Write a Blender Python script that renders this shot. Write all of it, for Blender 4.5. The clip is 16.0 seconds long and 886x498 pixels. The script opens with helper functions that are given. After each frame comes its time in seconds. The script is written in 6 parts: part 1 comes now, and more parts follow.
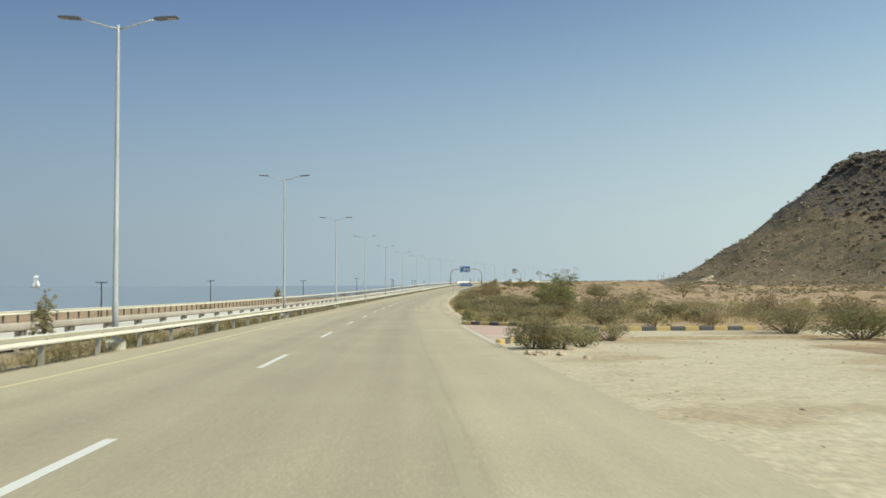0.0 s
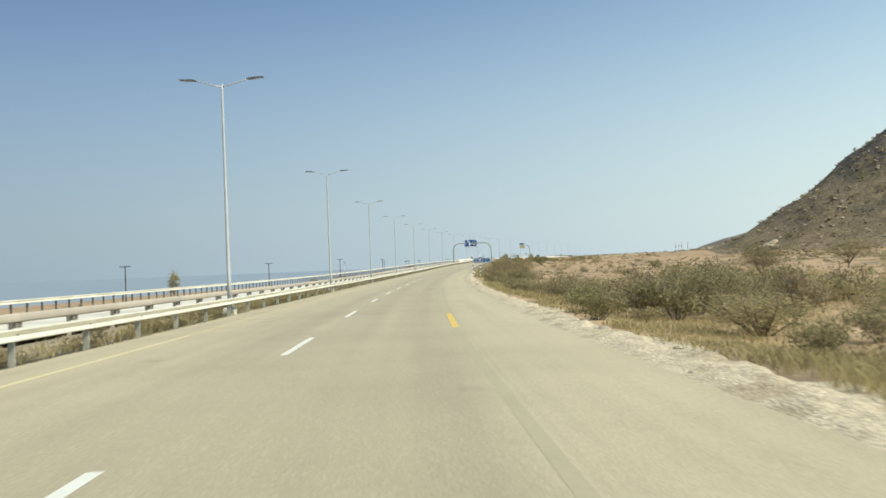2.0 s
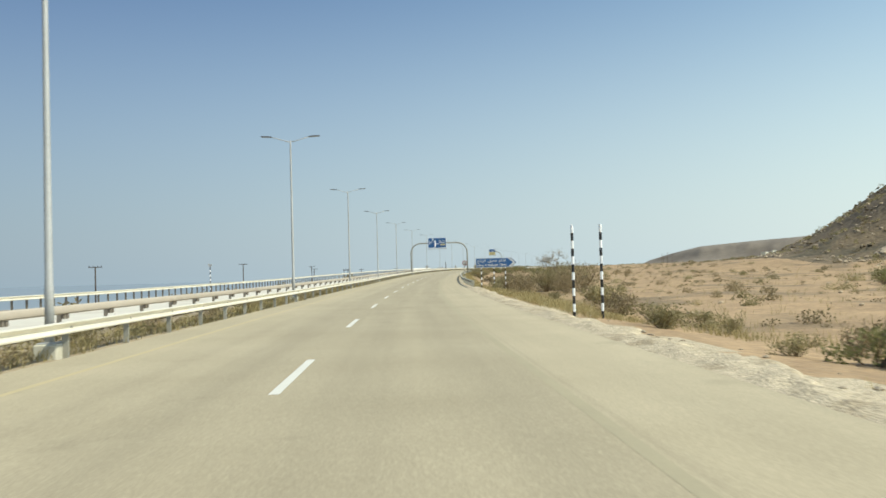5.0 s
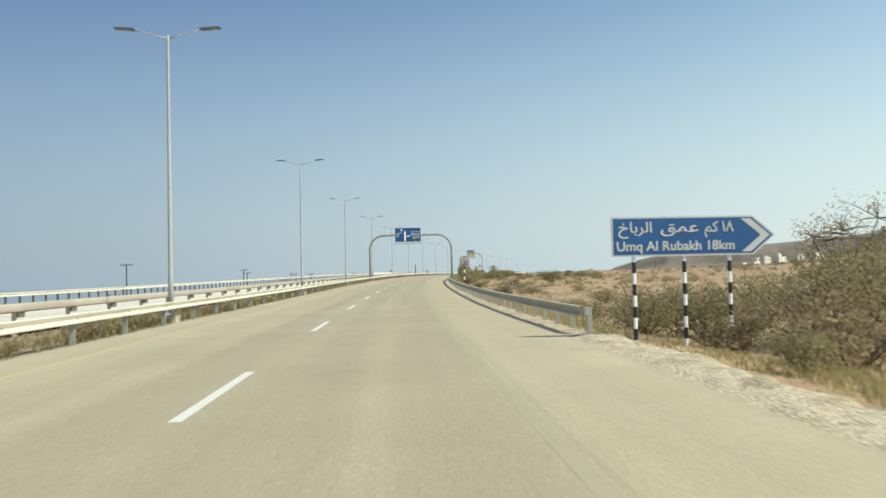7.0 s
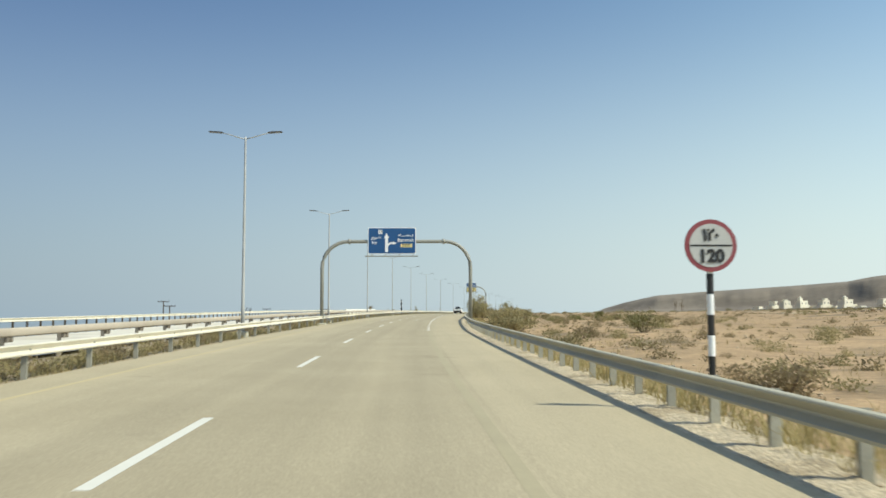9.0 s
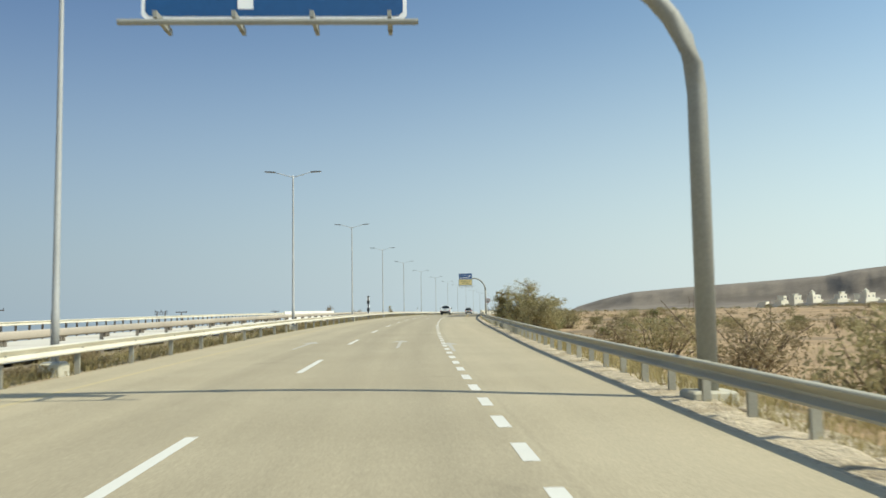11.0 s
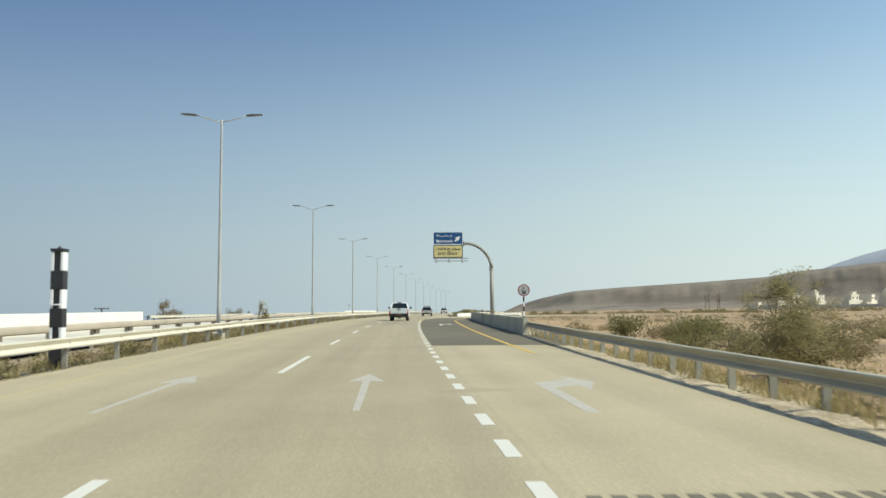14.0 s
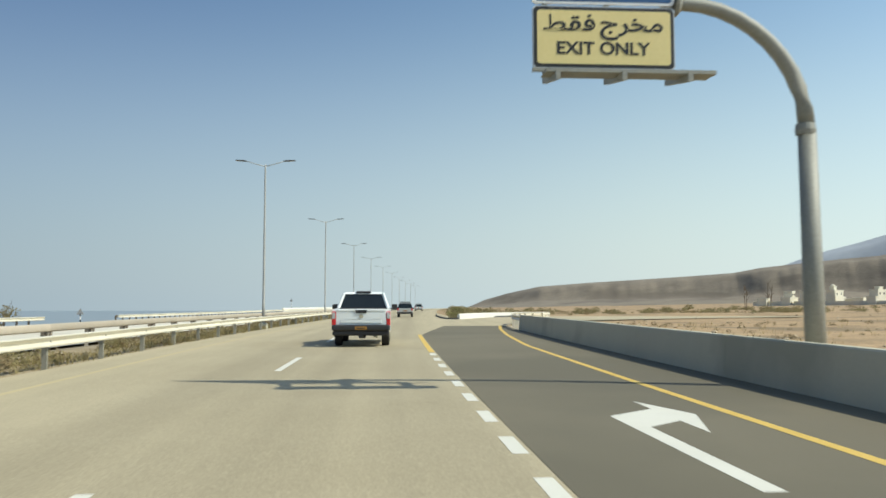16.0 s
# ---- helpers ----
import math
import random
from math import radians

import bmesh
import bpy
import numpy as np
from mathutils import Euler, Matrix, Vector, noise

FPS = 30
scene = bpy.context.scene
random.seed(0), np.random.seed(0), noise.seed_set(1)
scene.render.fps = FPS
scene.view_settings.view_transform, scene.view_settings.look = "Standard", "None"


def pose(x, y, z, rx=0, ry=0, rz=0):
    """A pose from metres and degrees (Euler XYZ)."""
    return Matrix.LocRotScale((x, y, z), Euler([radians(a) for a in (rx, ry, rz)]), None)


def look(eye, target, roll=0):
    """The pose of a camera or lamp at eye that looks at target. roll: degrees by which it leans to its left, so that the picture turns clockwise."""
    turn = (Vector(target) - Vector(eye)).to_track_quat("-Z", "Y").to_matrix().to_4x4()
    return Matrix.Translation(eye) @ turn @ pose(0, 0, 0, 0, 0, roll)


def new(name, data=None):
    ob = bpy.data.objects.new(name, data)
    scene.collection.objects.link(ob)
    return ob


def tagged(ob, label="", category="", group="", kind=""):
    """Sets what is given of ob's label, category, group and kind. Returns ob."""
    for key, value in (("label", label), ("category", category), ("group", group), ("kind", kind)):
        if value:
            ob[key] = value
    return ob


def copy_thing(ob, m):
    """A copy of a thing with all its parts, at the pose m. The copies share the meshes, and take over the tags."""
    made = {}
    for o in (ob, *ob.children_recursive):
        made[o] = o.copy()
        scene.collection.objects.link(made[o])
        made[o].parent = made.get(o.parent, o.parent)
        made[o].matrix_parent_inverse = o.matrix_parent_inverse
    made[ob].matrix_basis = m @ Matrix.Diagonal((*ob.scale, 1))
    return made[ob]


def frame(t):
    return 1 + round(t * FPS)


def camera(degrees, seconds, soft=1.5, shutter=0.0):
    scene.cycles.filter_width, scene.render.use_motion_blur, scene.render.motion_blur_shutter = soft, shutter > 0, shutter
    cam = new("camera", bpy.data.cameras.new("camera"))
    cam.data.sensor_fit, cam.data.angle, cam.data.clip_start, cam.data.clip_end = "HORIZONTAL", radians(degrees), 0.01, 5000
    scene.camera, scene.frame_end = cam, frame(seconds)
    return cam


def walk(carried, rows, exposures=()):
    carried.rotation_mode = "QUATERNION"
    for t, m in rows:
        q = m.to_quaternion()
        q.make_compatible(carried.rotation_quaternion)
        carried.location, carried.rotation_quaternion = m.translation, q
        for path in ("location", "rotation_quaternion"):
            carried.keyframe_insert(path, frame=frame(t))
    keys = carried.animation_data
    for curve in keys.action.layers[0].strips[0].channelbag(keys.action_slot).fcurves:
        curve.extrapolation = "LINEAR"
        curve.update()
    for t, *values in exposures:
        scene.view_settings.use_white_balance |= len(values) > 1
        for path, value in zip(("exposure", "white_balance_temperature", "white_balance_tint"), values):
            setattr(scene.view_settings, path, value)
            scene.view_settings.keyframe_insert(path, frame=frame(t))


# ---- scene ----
# the camera and its drive
cam = camera(55.19, 16.0, soft=1.6, shutter=0.1)
PATH = [
    (0, (0.780, -23.279, 1.217), (1.257, -13.298, 1.603), -0.26),
    (0.5, (0.579, -7.988, 0.879), (1.045, 1.997, 1.172), -1.01),
    (1, (0.473, 7.263, 0.595), (0.937, 17.251, 0.773), -1.86),
    (1.5, (0.448, 22.209, 0.372), (0.935, 32.196, 0.517), -2.26),
    (2, (0.422, 37.324, 0.161), (1.002, 47.306, 0.322), -2.33),
    (2.5, (0.481, 52.511, -0.038), (1.130, 62.488, 0.147), -2.07),
    (3, (0.726, 67.569, -0.187), (1.498, 77.538, -0.100), -2.48),
    (3.5, (1.195, 82.650, -0.289), (2.126, 92.606, -0.145), -2.21),
    (4, (1.867, 98.059, -0.381), (2.935, 108.000, -0.192), -2.04),
    (4.5, (2.571, 113.264, -0.461), (3.742, 123.192, -0.218), -1.81),
    (7, (9.325, 187.163, -0.485), (11.000, 197.016, -0.146), -1.31),
    (7.5, (11.241, 201.875, -0.409), (13.073, 211.699, -0.048), -1.31),
    (8, (13.045, 216.355, -0.324), (14.915, 226.171, 0.050), -1.03),
    (8.5, (14.892, 230.942, -0.231), (16.744, 240.755, 0.294), -0.03),
    (9, (16.799, 245.337, -0.112), (18.655, 255.132, 0.675), -0.15),
    (9.5, (18.793, 259.744, 0.037), (20.696, 269.521, 0.931), -0.03),
    (12, (30.804, 332.156, 0.875), (33.220, 341.836, 1.545), -1.04),
    (12.5, (33.656, 346.299, 1.046), (36.210, 355.946, 1.683), -0.77),
    (13, (36.597, 360.702, 1.205), (39.316, 370.306, 1.799), -0.96),
    (13.5, (39.732, 375.186, 1.345), (42.540, 384.764, 1.955), -0.52),
    (14, (43.070, 389.142, 1.472), (45.970, 398.684, 2.209), -0.22),
    (14.5, (46.169, 402.789, 1.594), (49.206, 412.281, 2.414), -0.46),
    (15, (49.716, 417.100, 1.710), (52.844, 426.574, 2.387), -1.05),
    (15.5, (53.532, 431.421, 1.807), (56.752, 440.863, 2.509), -0.83),
    (16, (56.998, 445.458, 1.892), (60.319, 454.866, 2.573), -0.07),
]
walk(cam, [(t, look(eye, target, roll)) for t, eye, target, roll in PATH], exposures=[(0.0, 0.16, 6500, 3), (0.5, 0.29, 6500, 3), (1.0, 0.38, 6500, 3), (3.0, 0.38, 6500, 3), (4.5, 0.33, 6500, 3), (7.0, 0.32, 6500, 3), (9.5, 0.29, 6500, 3), (12.0, 0.27, 6500, 3), (13.5, 0.21, 6500, 3), (16.0, 0.22, 6500, 3)])

# the road's centre line: bend (1/km) and height at every 60 m
KNOTS = np.arange(-60, 1300, 60.0)
BEND = np.array([0.291, 0.2843, 0.685, 0.54656, 0.66415, 0.37352, 0.76887, 0.63731, 0.51558, 0.77974, 0.22809, 0.19428, 0.16587, 0.14207, 0.12221, 0.10575, 0.09222, 0.08125, 0.07255, 0.06585, 0.06099, 0.05782, 0.05626])
RISE = np.array([0.56, -0.82, -1.65, -2.01, -2.04, -1.69, -1.03, -0.31, 0.21, 0.56, 0.63, 0.79, 0.86, 0.88, 0.86, 0.82, 0.77, 0.70, 0.64, 0.58, 0.52, 0.47, 0.42])
GRID = np.arange(-60, 1300, 2.0)
_bend = np.interp(GRID, KNOTS, BEND) * 1e-3
_turn = np.concatenate([[0], np.cumsum(_bend[1:] + _bend[:-1])])
_turn -= np.interp(0, GRID, _turn)
_half = (_turn[1:] + _turn[:-1]) / 2
_east = np.concatenate([[0], np.cumsum(np.sin(_half) * 2)])
_north = np.concatenate([[0], np.cumsum(np.cos(_half) * 2)])
_east -= np.interp(0, GRID, _east)
_north -= np.interp(0, GRID, _north)
_bell = np.hanning(31) / np.hanning(31).sum()
_rise = np.convolve(np.pad(np.interp(GRID, KNOTS, RISE), 15, "edge"), _bell, "valid")


def at(s, u, z=0.0):
    """The place s metres along the road, u to the right of its line and z above it."""
    a = float(np.interp(s, GRID, _turn))
    x, y = float(np.interp(s, GRID, _east)), float(np.interp(s, GRID, _north))
    over = s - min(max(s, GRID[0]), GRID[-1])
    x, y = x + over * math.sin(a), y + over * math.cos(a)
    near = max(-100.0, min(100.0, u))
    far = u - near
    x += near * math.cos(a) + far * math.cos(0.16)
    y += -near * math.sin(a) - far * math.sin(0.16)
    return Vector((x, y, float(np.interp(s, GRID, _rise)) + z))


def heading(s):
    return float(np.interp(s, GRID, _turn))


def stand(s, u, z=0.0, turn=0.0):
    """An upright pose beside the road: x to the right, y along the road."""
    return Matrix.Translation(at(s, u, z)) @ Matrix.Rotation(-heading(s) + turn, 4, "Z")


def along(s, u, z, length):
    """A pose whose y axis runs from s to s + length along the road."""
    a, b = at(s, u, z), at(s + length, u, z)
    return Matrix.Translation(a) @ (b - a).to_track_quat("Y", "Z").to_matrix().to_4x4()


# ---- daylight ----
SUN = Vector((4.05, -2.75, 5.4)).normalized()
world = bpy.data.worlds.new("sky")
scene.world = world
world.use_nodes = True
wn = world.node_tree.nodes
sky = wn.new("ShaderNodeTexSky")
sky.sky_type, sky.sun_disc = "NISHITA", False
sky.sun_elevation = math.asin(SUN.z)
sky.sun_rotation = math.atan2(SUN.x, SUN.y)
sky.altitude, sky.air_density, sky.dust_density, sky.ozone_density = 0, 1.25, 0.9, 2.0
# sea haze that pales the whole sky towards the horizon
coord, split = wn.new("ShaderNodeTexCoord"), wn.new("ShaderNodeSeparateXYZ")
height, haze = wn.new("ShaderNodeMapRange"), wn.new("ShaderNodeMix")
height.interpolation_type = "SMOOTHSTEP"
height.inputs[1].default_value, height.inputs[2].default_value = -0.04, 0.40
height.inputs[3].default_value, height.inputs[4].default_value = 0.92, 0.0
haze.data_type = "RGBA"
blue = wn.new("ShaderNodeMix")
blue.data_type, blue.blend_type = "RGBA", "MULTIPLY"
blue.inputs[0].default_value = 1.0
wl = world.node_tree.links.new
wl(coord.outputs["Generated"], split.inputs[0]), wl(split.outputs[2], height.inputs[0]), wl(height.outputs[0], haze.inputs[0])
wl(sky.outputs[0], blue.inputs[6]), wl(blue.outputs[2], haze.inputs[6]), wl(haze.outputs[2], wn["Background"].inputs[0])
# dust scatters more light on the sun's side of the sky
side, glow = wn.new("ShaderNodeVectorMath"), wn.new("ShaderNodeMapRange")
side.operation = "DOT_PRODUCT"
side.inputs[1].default_value = (0.884, -0.468, 0)
glow.inputs[1].default_value, glow.inputs[2].default_value = -1.0, 1.0
glow.inputs[3].default_value, glow.inputs[4].default_value = 0.047, 0.148
tint, lean = wn.new("ShaderNodeMix"), wn.new("ShaderNodeMapRange")
tint.data_type = "RGBA"
tint.inputs[6].default_value, tint.inputs[7].default_value = (4.85, 6.12, 7.55, 1), (5.75, 6.5, 6.75, 1)
cast = wn.new("ShaderNodeMix")
cast.data_type = "RGBA"
cast.inputs[6].default_value, cast.inputs[7].default_value = (0.88, 0.97, 1.24, 1), (1.02, 1.08, 1.10, 1)
lean.inputs[1].default_value, lean.inputs[2].default_value = -0.85, 0.1
wl(side.outputs["Value"], lean.inputs[0]), wl(lean.outputs[0], tint.inputs[0]), wl(lean.outputs[0], cast.inputs[0]), wl(cast.outputs[2], blue.inputs[7]), wl(tint.outputs[2], haze.inputs[7])
wl(coord.outputs["Generated"], side.inputs[0]), wl(side.outputs["Value"], glow.inputs[0]), wl(glow.outputs[0], wn["Background"].inputs[1])
sun = new("sun", bpy.data.lights.new("sun", "SUN"))
sun.data.energy, sun.data.angle, sun.data.color = 3.85, radians(0.55), (0.99, 0.93, 0.80)
sun.matrix_world = look((0, 0, 60), Vector((0, 0, 60)) - SUN)

# ---- materials ----


def material(name, a, b, rough=0.8, metal=0.0, size=1.0, fine=None, bump=0.0, third=None, spread=0.5, per_object=0.0, stretch=(1, 1, 1), leaf=0.0):
    """Two colours mixed by coarse and fine noise in world metres, with a third in patches and relief."""
    m = bpy.data.materials.new(name)
    m.use_nodes = True
    n, link = m.node_tree.nodes, m.node_tree.links.new
    bsdf = n["Principled BSDF"]
    geo = n.new("ShaderNodeNewGeometry")
    mapping = n.new("ShaderNodeMapping")
    mapping.inputs["Scale"].default_value = stretch
    link(geo.outputs["Position"], mapping.inputs["Vector"])
    coarse, small = n.new("ShaderNodeTexNoise"), n.new("ShaderNodeTexNoise")
    coarse.inputs["Scale"].default_value, coarse.inputs["Detail"].default_value = 1.0 / size, 5
    small.inputs["Scale"].default_value, small.inputs["Detail"].default_value = 1.0 / (fine or size * 0.08), 4
    for t in (coarse, small):
        link(mapping.outputs[0], t.inputs["Vector"])
    both = n.new("ShaderNodeMix")
    both.data_type, both.inputs[0].default_value = "FLOAT", 0.5
    link(coarse.outputs[0], both.inputs[2]), link(small.outputs[0], both.inputs[3])
    ramp = n.new("ShaderNodeMapRange")
    ramp.inputs[1].default_value, ramp.inputs[2].default_value = 0.5 - spread * 0.35, 0.5 + spread * 0.35
    link(both.outputs[0], ramp.inputs[0])
    mix = n.new("ShaderNodeMix")
    mix.data_type = "RGBA"
    mix.inputs[6].default_value, mix.inputs[7].default_value = (*a, 1), (*b, 1)
    link(ramp.outputs[0], mix.inputs[0])
    out = mix.outputs[2]
    if third:
        patch = n.new("ShaderNodeTexNoise")
        patch.inputs["Scale"].default_value, patch.inputs["Detail"].default_value = 0.35 / size, 6
        link(mapping.outputs[0], patch.inputs["Vector"])
        cut = n.new("ShaderNodeMapRange")
        cut.inputs[1].default_value, cut.inputs[2].default_value = 0.52, 0.62
        link(patch.outputs[0], cut.inputs[0])
        more = n.new("ShaderNodeMix")
        more.data_type = "RGBA"
        more.inputs[7].default_value = (*third, 1)
        link(cut.outputs[0], more.inputs[0]), link(out, more.inputs[6])
        out = more.outputs[2]
    if per_object:
        info = n.new("ShaderNodeObjectInfo")
        shift = n.new("ShaderNodeMapRange")
        shift.inputs[3].default_value, shift.inputs[4].default_value = 1 - per_object, 1 + per_object
        link(info.outputs["Random"], shift.inputs[0])
        hsv = n.new("ShaderNodeHueSaturation")
        link(shift.outputs[0], hsv.inputs["Value"]), link(out, hsv.inputs["Color"])
        out = hsv.outputs[0]
    link(out, bsdf.inputs["Base Color"])
    if leaf:
        thin, blend = n.new("ShaderNodeBsdfTranslucent"), n.new("ShaderNodeMixShader")
        blend.inputs[0].default_value = leaf
        link(out, thin.inputs["Color"]), link(bsdf.outputs[0], blend.inputs[1]), link(thin.outputs[0], blend.inputs[2])
        link(blend.outputs[0], n["Material Output"].inputs["Surface"])
    bsdf.inputs["Roughness"].default_value, bsdf.inputs["Metallic"].default_value = rough, metal
    if bump:
        b_ = n.new("ShaderNodeBump")
        b_.inputs["Strength"].default_value, b_.inputs["Distance"].default_value = 0.6, bump
        link(both.outputs[0], b_.inputs["Height"]), link(b_.outputs[0], bsdf.inputs["Normal"])
    return m


M = {}
M["asphalt"] = material("pale asphalt", (0.290, 0.245, 0.154), (0.398, 0.342, 0.225), 0.9, size=3.0, fine=0.035, bump=0.006, spread=0.8)


def worn_asphalt(m):
    """Adds aggregate, wheel tracks, streaks and stains, laid out across and along the road."""
    n, link = m.node_tree.nodes, m.node_tree.links.new
    bsdf = n["Principled BSDF"]
    colour = bsdf.inputs["Base Color"].links[0].from_socket
    uv, split = n.new("ShaderNodeUVMap"), n.new("ShaderNodeSeparateXYZ")
    uv.uv_map = "lane"
    link(uv.outputs[0], split.inputs[0])

    def calc(op, a, b):
        q = n.new("ShaderNodeMath")
        q.operation = op
        for i, v in enumerate((a, b)):
            if isinstance(v, (int, float)):
                q.inputs[i].default_value = v
            else:
                link(v, q.inputs[i])
        return q.outputs[0]

    track = calc("COSINE", calc("MULTIPLY", calc("SUBTRACT", split.outputs[0], 0.38), 2 * math.pi / 1.875), 0)
    long = n.new("ShaderNodeMapping")
    long.inputs["Scale"].default_value = (1.6, 0.035, 1)
    link(uv.outputs[0], long.inputs[0])
    streak, stain, grit = n.new("ShaderNodeTexNoise"), n.new("ShaderNodeTexNoise"), n.new("ShaderNodeTexVoronoi")
    streak.inputs["Scale"].default_value, streak.inputs["Detail"].default_value = 1.0, 4
    link(long.outputs[0], streak.inputs["Vector"])
    stain.inputs["Scale"].default_value, stain.inputs["Detail"].default_value = 0.45, 8
    grit.inputs["Scale"].default_value = 38
    link(uv.outputs[0], stain.inputs["Vector"]), link(uv.outputs[0], grit.inputs["Vector"])
    spot = n.new("ShaderNodeMapRange")
    spot.inputs[1].default_value, spot.inputs[2].default_value, spot.inputs[3].default_value, spot.inputs[4].default_value = 0.66, 0.76, 0.0, -0.22
    link(stain.outputs[0], spot.inputs[0])
    total = calc("ADD", calc("MULTIPLY", track, -0.035), calc("MULTIPLY", calc("SUBTRACT", streak.outputs[0], 0.5), 0.34))
    total = calc("ADD", total, calc("MULTIPLY", calc("SUBTRACT", grit.outputs["Distance"], 0.45), 0.42))
    # the shoulder carries no traffic and is paler; the paving joint beside it is dark
    shoulder = n.new("ShaderNodeMapRange")
    shoulder.inputs[1].default_value, shoulder.inputs[2].default_value, shoulder.inputs[3].default_value, shoulder.inputs[4].default_value = 1.1, 1.9, 0.0, 0.19
    link(split.outputs[0], shoulder.inputs[0])
    wobble = n.new("ShaderNodeTexNoise")
    wobble.inputs["Scale"].default_value, wobble.inputs["Detail"].default_value = 0.5, 3
    link(uv.outputs[0], wobble.inputs["Vector"])
    joint = calc("ABSOLUTE", calc("SUBTRACT", calc("ADD", split.outputs[0], calc("MULTIPLY", calc("SUBTRACT", wobble.outputs[0], 0.5), 0.05)), 1.46), 0)
    seam = n.new("ShaderNodeMapRange")
    seam.inputs[1].default_value, seam.inputs[2].default_value, seam.inputs[3].default_value, seam.inputs[4].default_value = 0.015, 0.06, -0.07, 0.0
    link(joint, seam.inputs[0])
    inner = n.new("ShaderNodeMapRange")
    inner.inputs[1].default_value, inner.inputs[2].default_value, inner.inputs[3].default_value, inner.inputs[4].default_value = -3.6, -5.8, 0.0, 0.17
    link(split.outputs[0], inner.inputs[0])
    total = calc("ADD", calc("ADD", calc("ADD", total, shoulder.outputs[0]), inner.outputs[0]), seam.outputs[0])
    total = calc("ADD", calc("ADD", total, spot.outputs[0]), 1.0)
    scale = n.new("ShaderNodeVectorMath")
    scale.operation = "SCALE"
    link(colour, scale.inputs[0]), link(total, scale.inputs["Scale"])
    link(scale.outputs[0], bsdf.inputs["Base Color"])


def pebbled(m, size, strength, relief=0.0):
    """Adds separate stones of many shades, size metres across, to a material."""
    n, link = m.node_tree.nodes, m.node_tree.links.new
    bsdf = n["Principled BSDF"]
    colour = bsdf.inputs["Base Color"].links[0].from_socket
    geo, cells, value = n.new("ShaderNodeNewGeometry"), n.new("ShaderNodeTexVoronoi"), n.new("ShaderNodeSeparateXYZ")
    cells.inputs["Scale"].default_value = 1.0 / size
    link(geo.outputs["Position"], cells.inputs["Vector"]), link(cells.outputs["Color"], value.inputs[0])
    shade = n.new("ShaderNodeMapRange")
    shade.inputs[3].default_value, shade.inputs[4].default_value = 1 - strength, 1 + strength
    scale = n.new("ShaderNodeVectorMath")
    scale.operation = "SCALE"
    link(value.outputs[0], shade.inputs[0]), link(colour, scale.inputs[0]), link(shade.outputs[0], scale.inputs["Scale"])
    link(scale.outputs[0], bsdf.inputs["Base Color"])
    if relief:
        bump = n.new("ShaderNodeBump")
        bump.invert = True
        bump.inputs["Strength"].default_value, bump.inputs["Distance"].default_value = 0.8, relief
        link(cells.outputs["Distance"], bump.inputs["Height"])
        if bsdf.inputs["Normal"].links:
            link(bsdf.inputs["Normal"].links[0].from_socket, bump.inputs["Normal"])
        link(bump.outputs[0], bsdf.inputs["Normal"])


worn_asphalt(M["asphalt"])
M["new_asphalt"] = material("new asphalt", (0.135, 0.117, 0.075), (0.170, 0.148, 0.098), 0.88, size=4.0, fine=0.02, bump=0.003, third=(0.125, 0.110, 0.072))
# the opposite carriageway is much paler than the near one
M["bleached_road"] = material("pale opposite carriageway", (0.56, 0.52, 0.42), (0.68, 0.64, 0.53), 0.85, size=3.0, fine=0.06, bump=0.004, third=(0.54, 0.49, 0.385), spread=0.8)
M["edge"] = material("dark edging", (0.125, 0.112, 0.075), (0.19, 0.168, 0.115), 0.9, size=0.8, fine=0.03, bump=0.005)
M["sand"] = material("desert sand", (0.282, 0.187, 0.095), (0.458, 0.320, 0.174), 0.95, size=3.2, fine=0.22, bump=0.09, third=(0.220, 0.158, 0.085), spread=0.75)
M["pale_sand"] = material("pale sand", (0.40, 0.33, 0.205), (0.56, 0.48, 0.325), 0.95, size=1.6, fine=0.1, bump=0.03, third=(0.38, 0.305, 0.18), spread=0.9)
M["gravel"] = material("pale gravel", (0.395, 0.325, 0.21), (0.57, 0.485, 0.335), 0.95, size=0.3, fine=0.06, bump=0.03, third=(0.37, 0.30, 0.19), spread=0.9)
M["median"] = material("median earth", (0.255, 0.198, 0.118), (0.385, 0.31, 0.195), 0.95, size=1.5, fine=0.1, bump=0.03)
M["hill"] = material("hill rubble", (0.108, 0.079, 0.044), (0.200, 0.150, 0.084), 0.95, size=5.0, fine=1.1, bump=0.3, third=(0.104, 0.084, 0.047), spread=0.6)
M["cliff"] = material("dark cliff rock", (0.062, 0.050, 0.036), (0.135, 0.107, 0.075), 0.95, size=4.0, fine=1.2, bump=0.7, spread=0.6)
M["ridge"] = material("distant ridge", (0.168, 0.138, 0.100), (0.258, 0.217, 0.163), 0.95, size=75.0, fine=9.0, bump=2.0, third=(0.15, 0.124, 0.092), spread=0.7, stretch=(1, 1, 4))
# the far mountain's haze is painted into its pale base colour
M["mountain"] = material("mountain with painted haze", (0.33, 0.36, 0.40), (0.38, 0.41, 0.44), 0.95, size=200.0, fine=40.0)
# sea colour lifted towards the horizon sky's, in place of haze over it
M["sea"] = material("sea", (0.222, 0.268, 0.298), (0.24, 0.288, 0.318), 0.6, size=60.0, fine=6.0)
M["white_paint"] = material("white road paint", (0.60, 0.585, 0.50), (0.71, 0.69, 0.60), 0.7, size=0.6, fine=0.04, spread=0.8)
M["worn_paint"] = material("worn white paint", (0.37, 0.345, 0.275), (0.52, 0.495, 0.42), 0.85, size=0.5, fine=0.05, spread=0.9)
M["yellow_paint"] = material("yellow road paint", (0.58, 0.39, 0.075), (0.68, 0.47, 0.11), 0.7, size=0.6, fine=0.05)
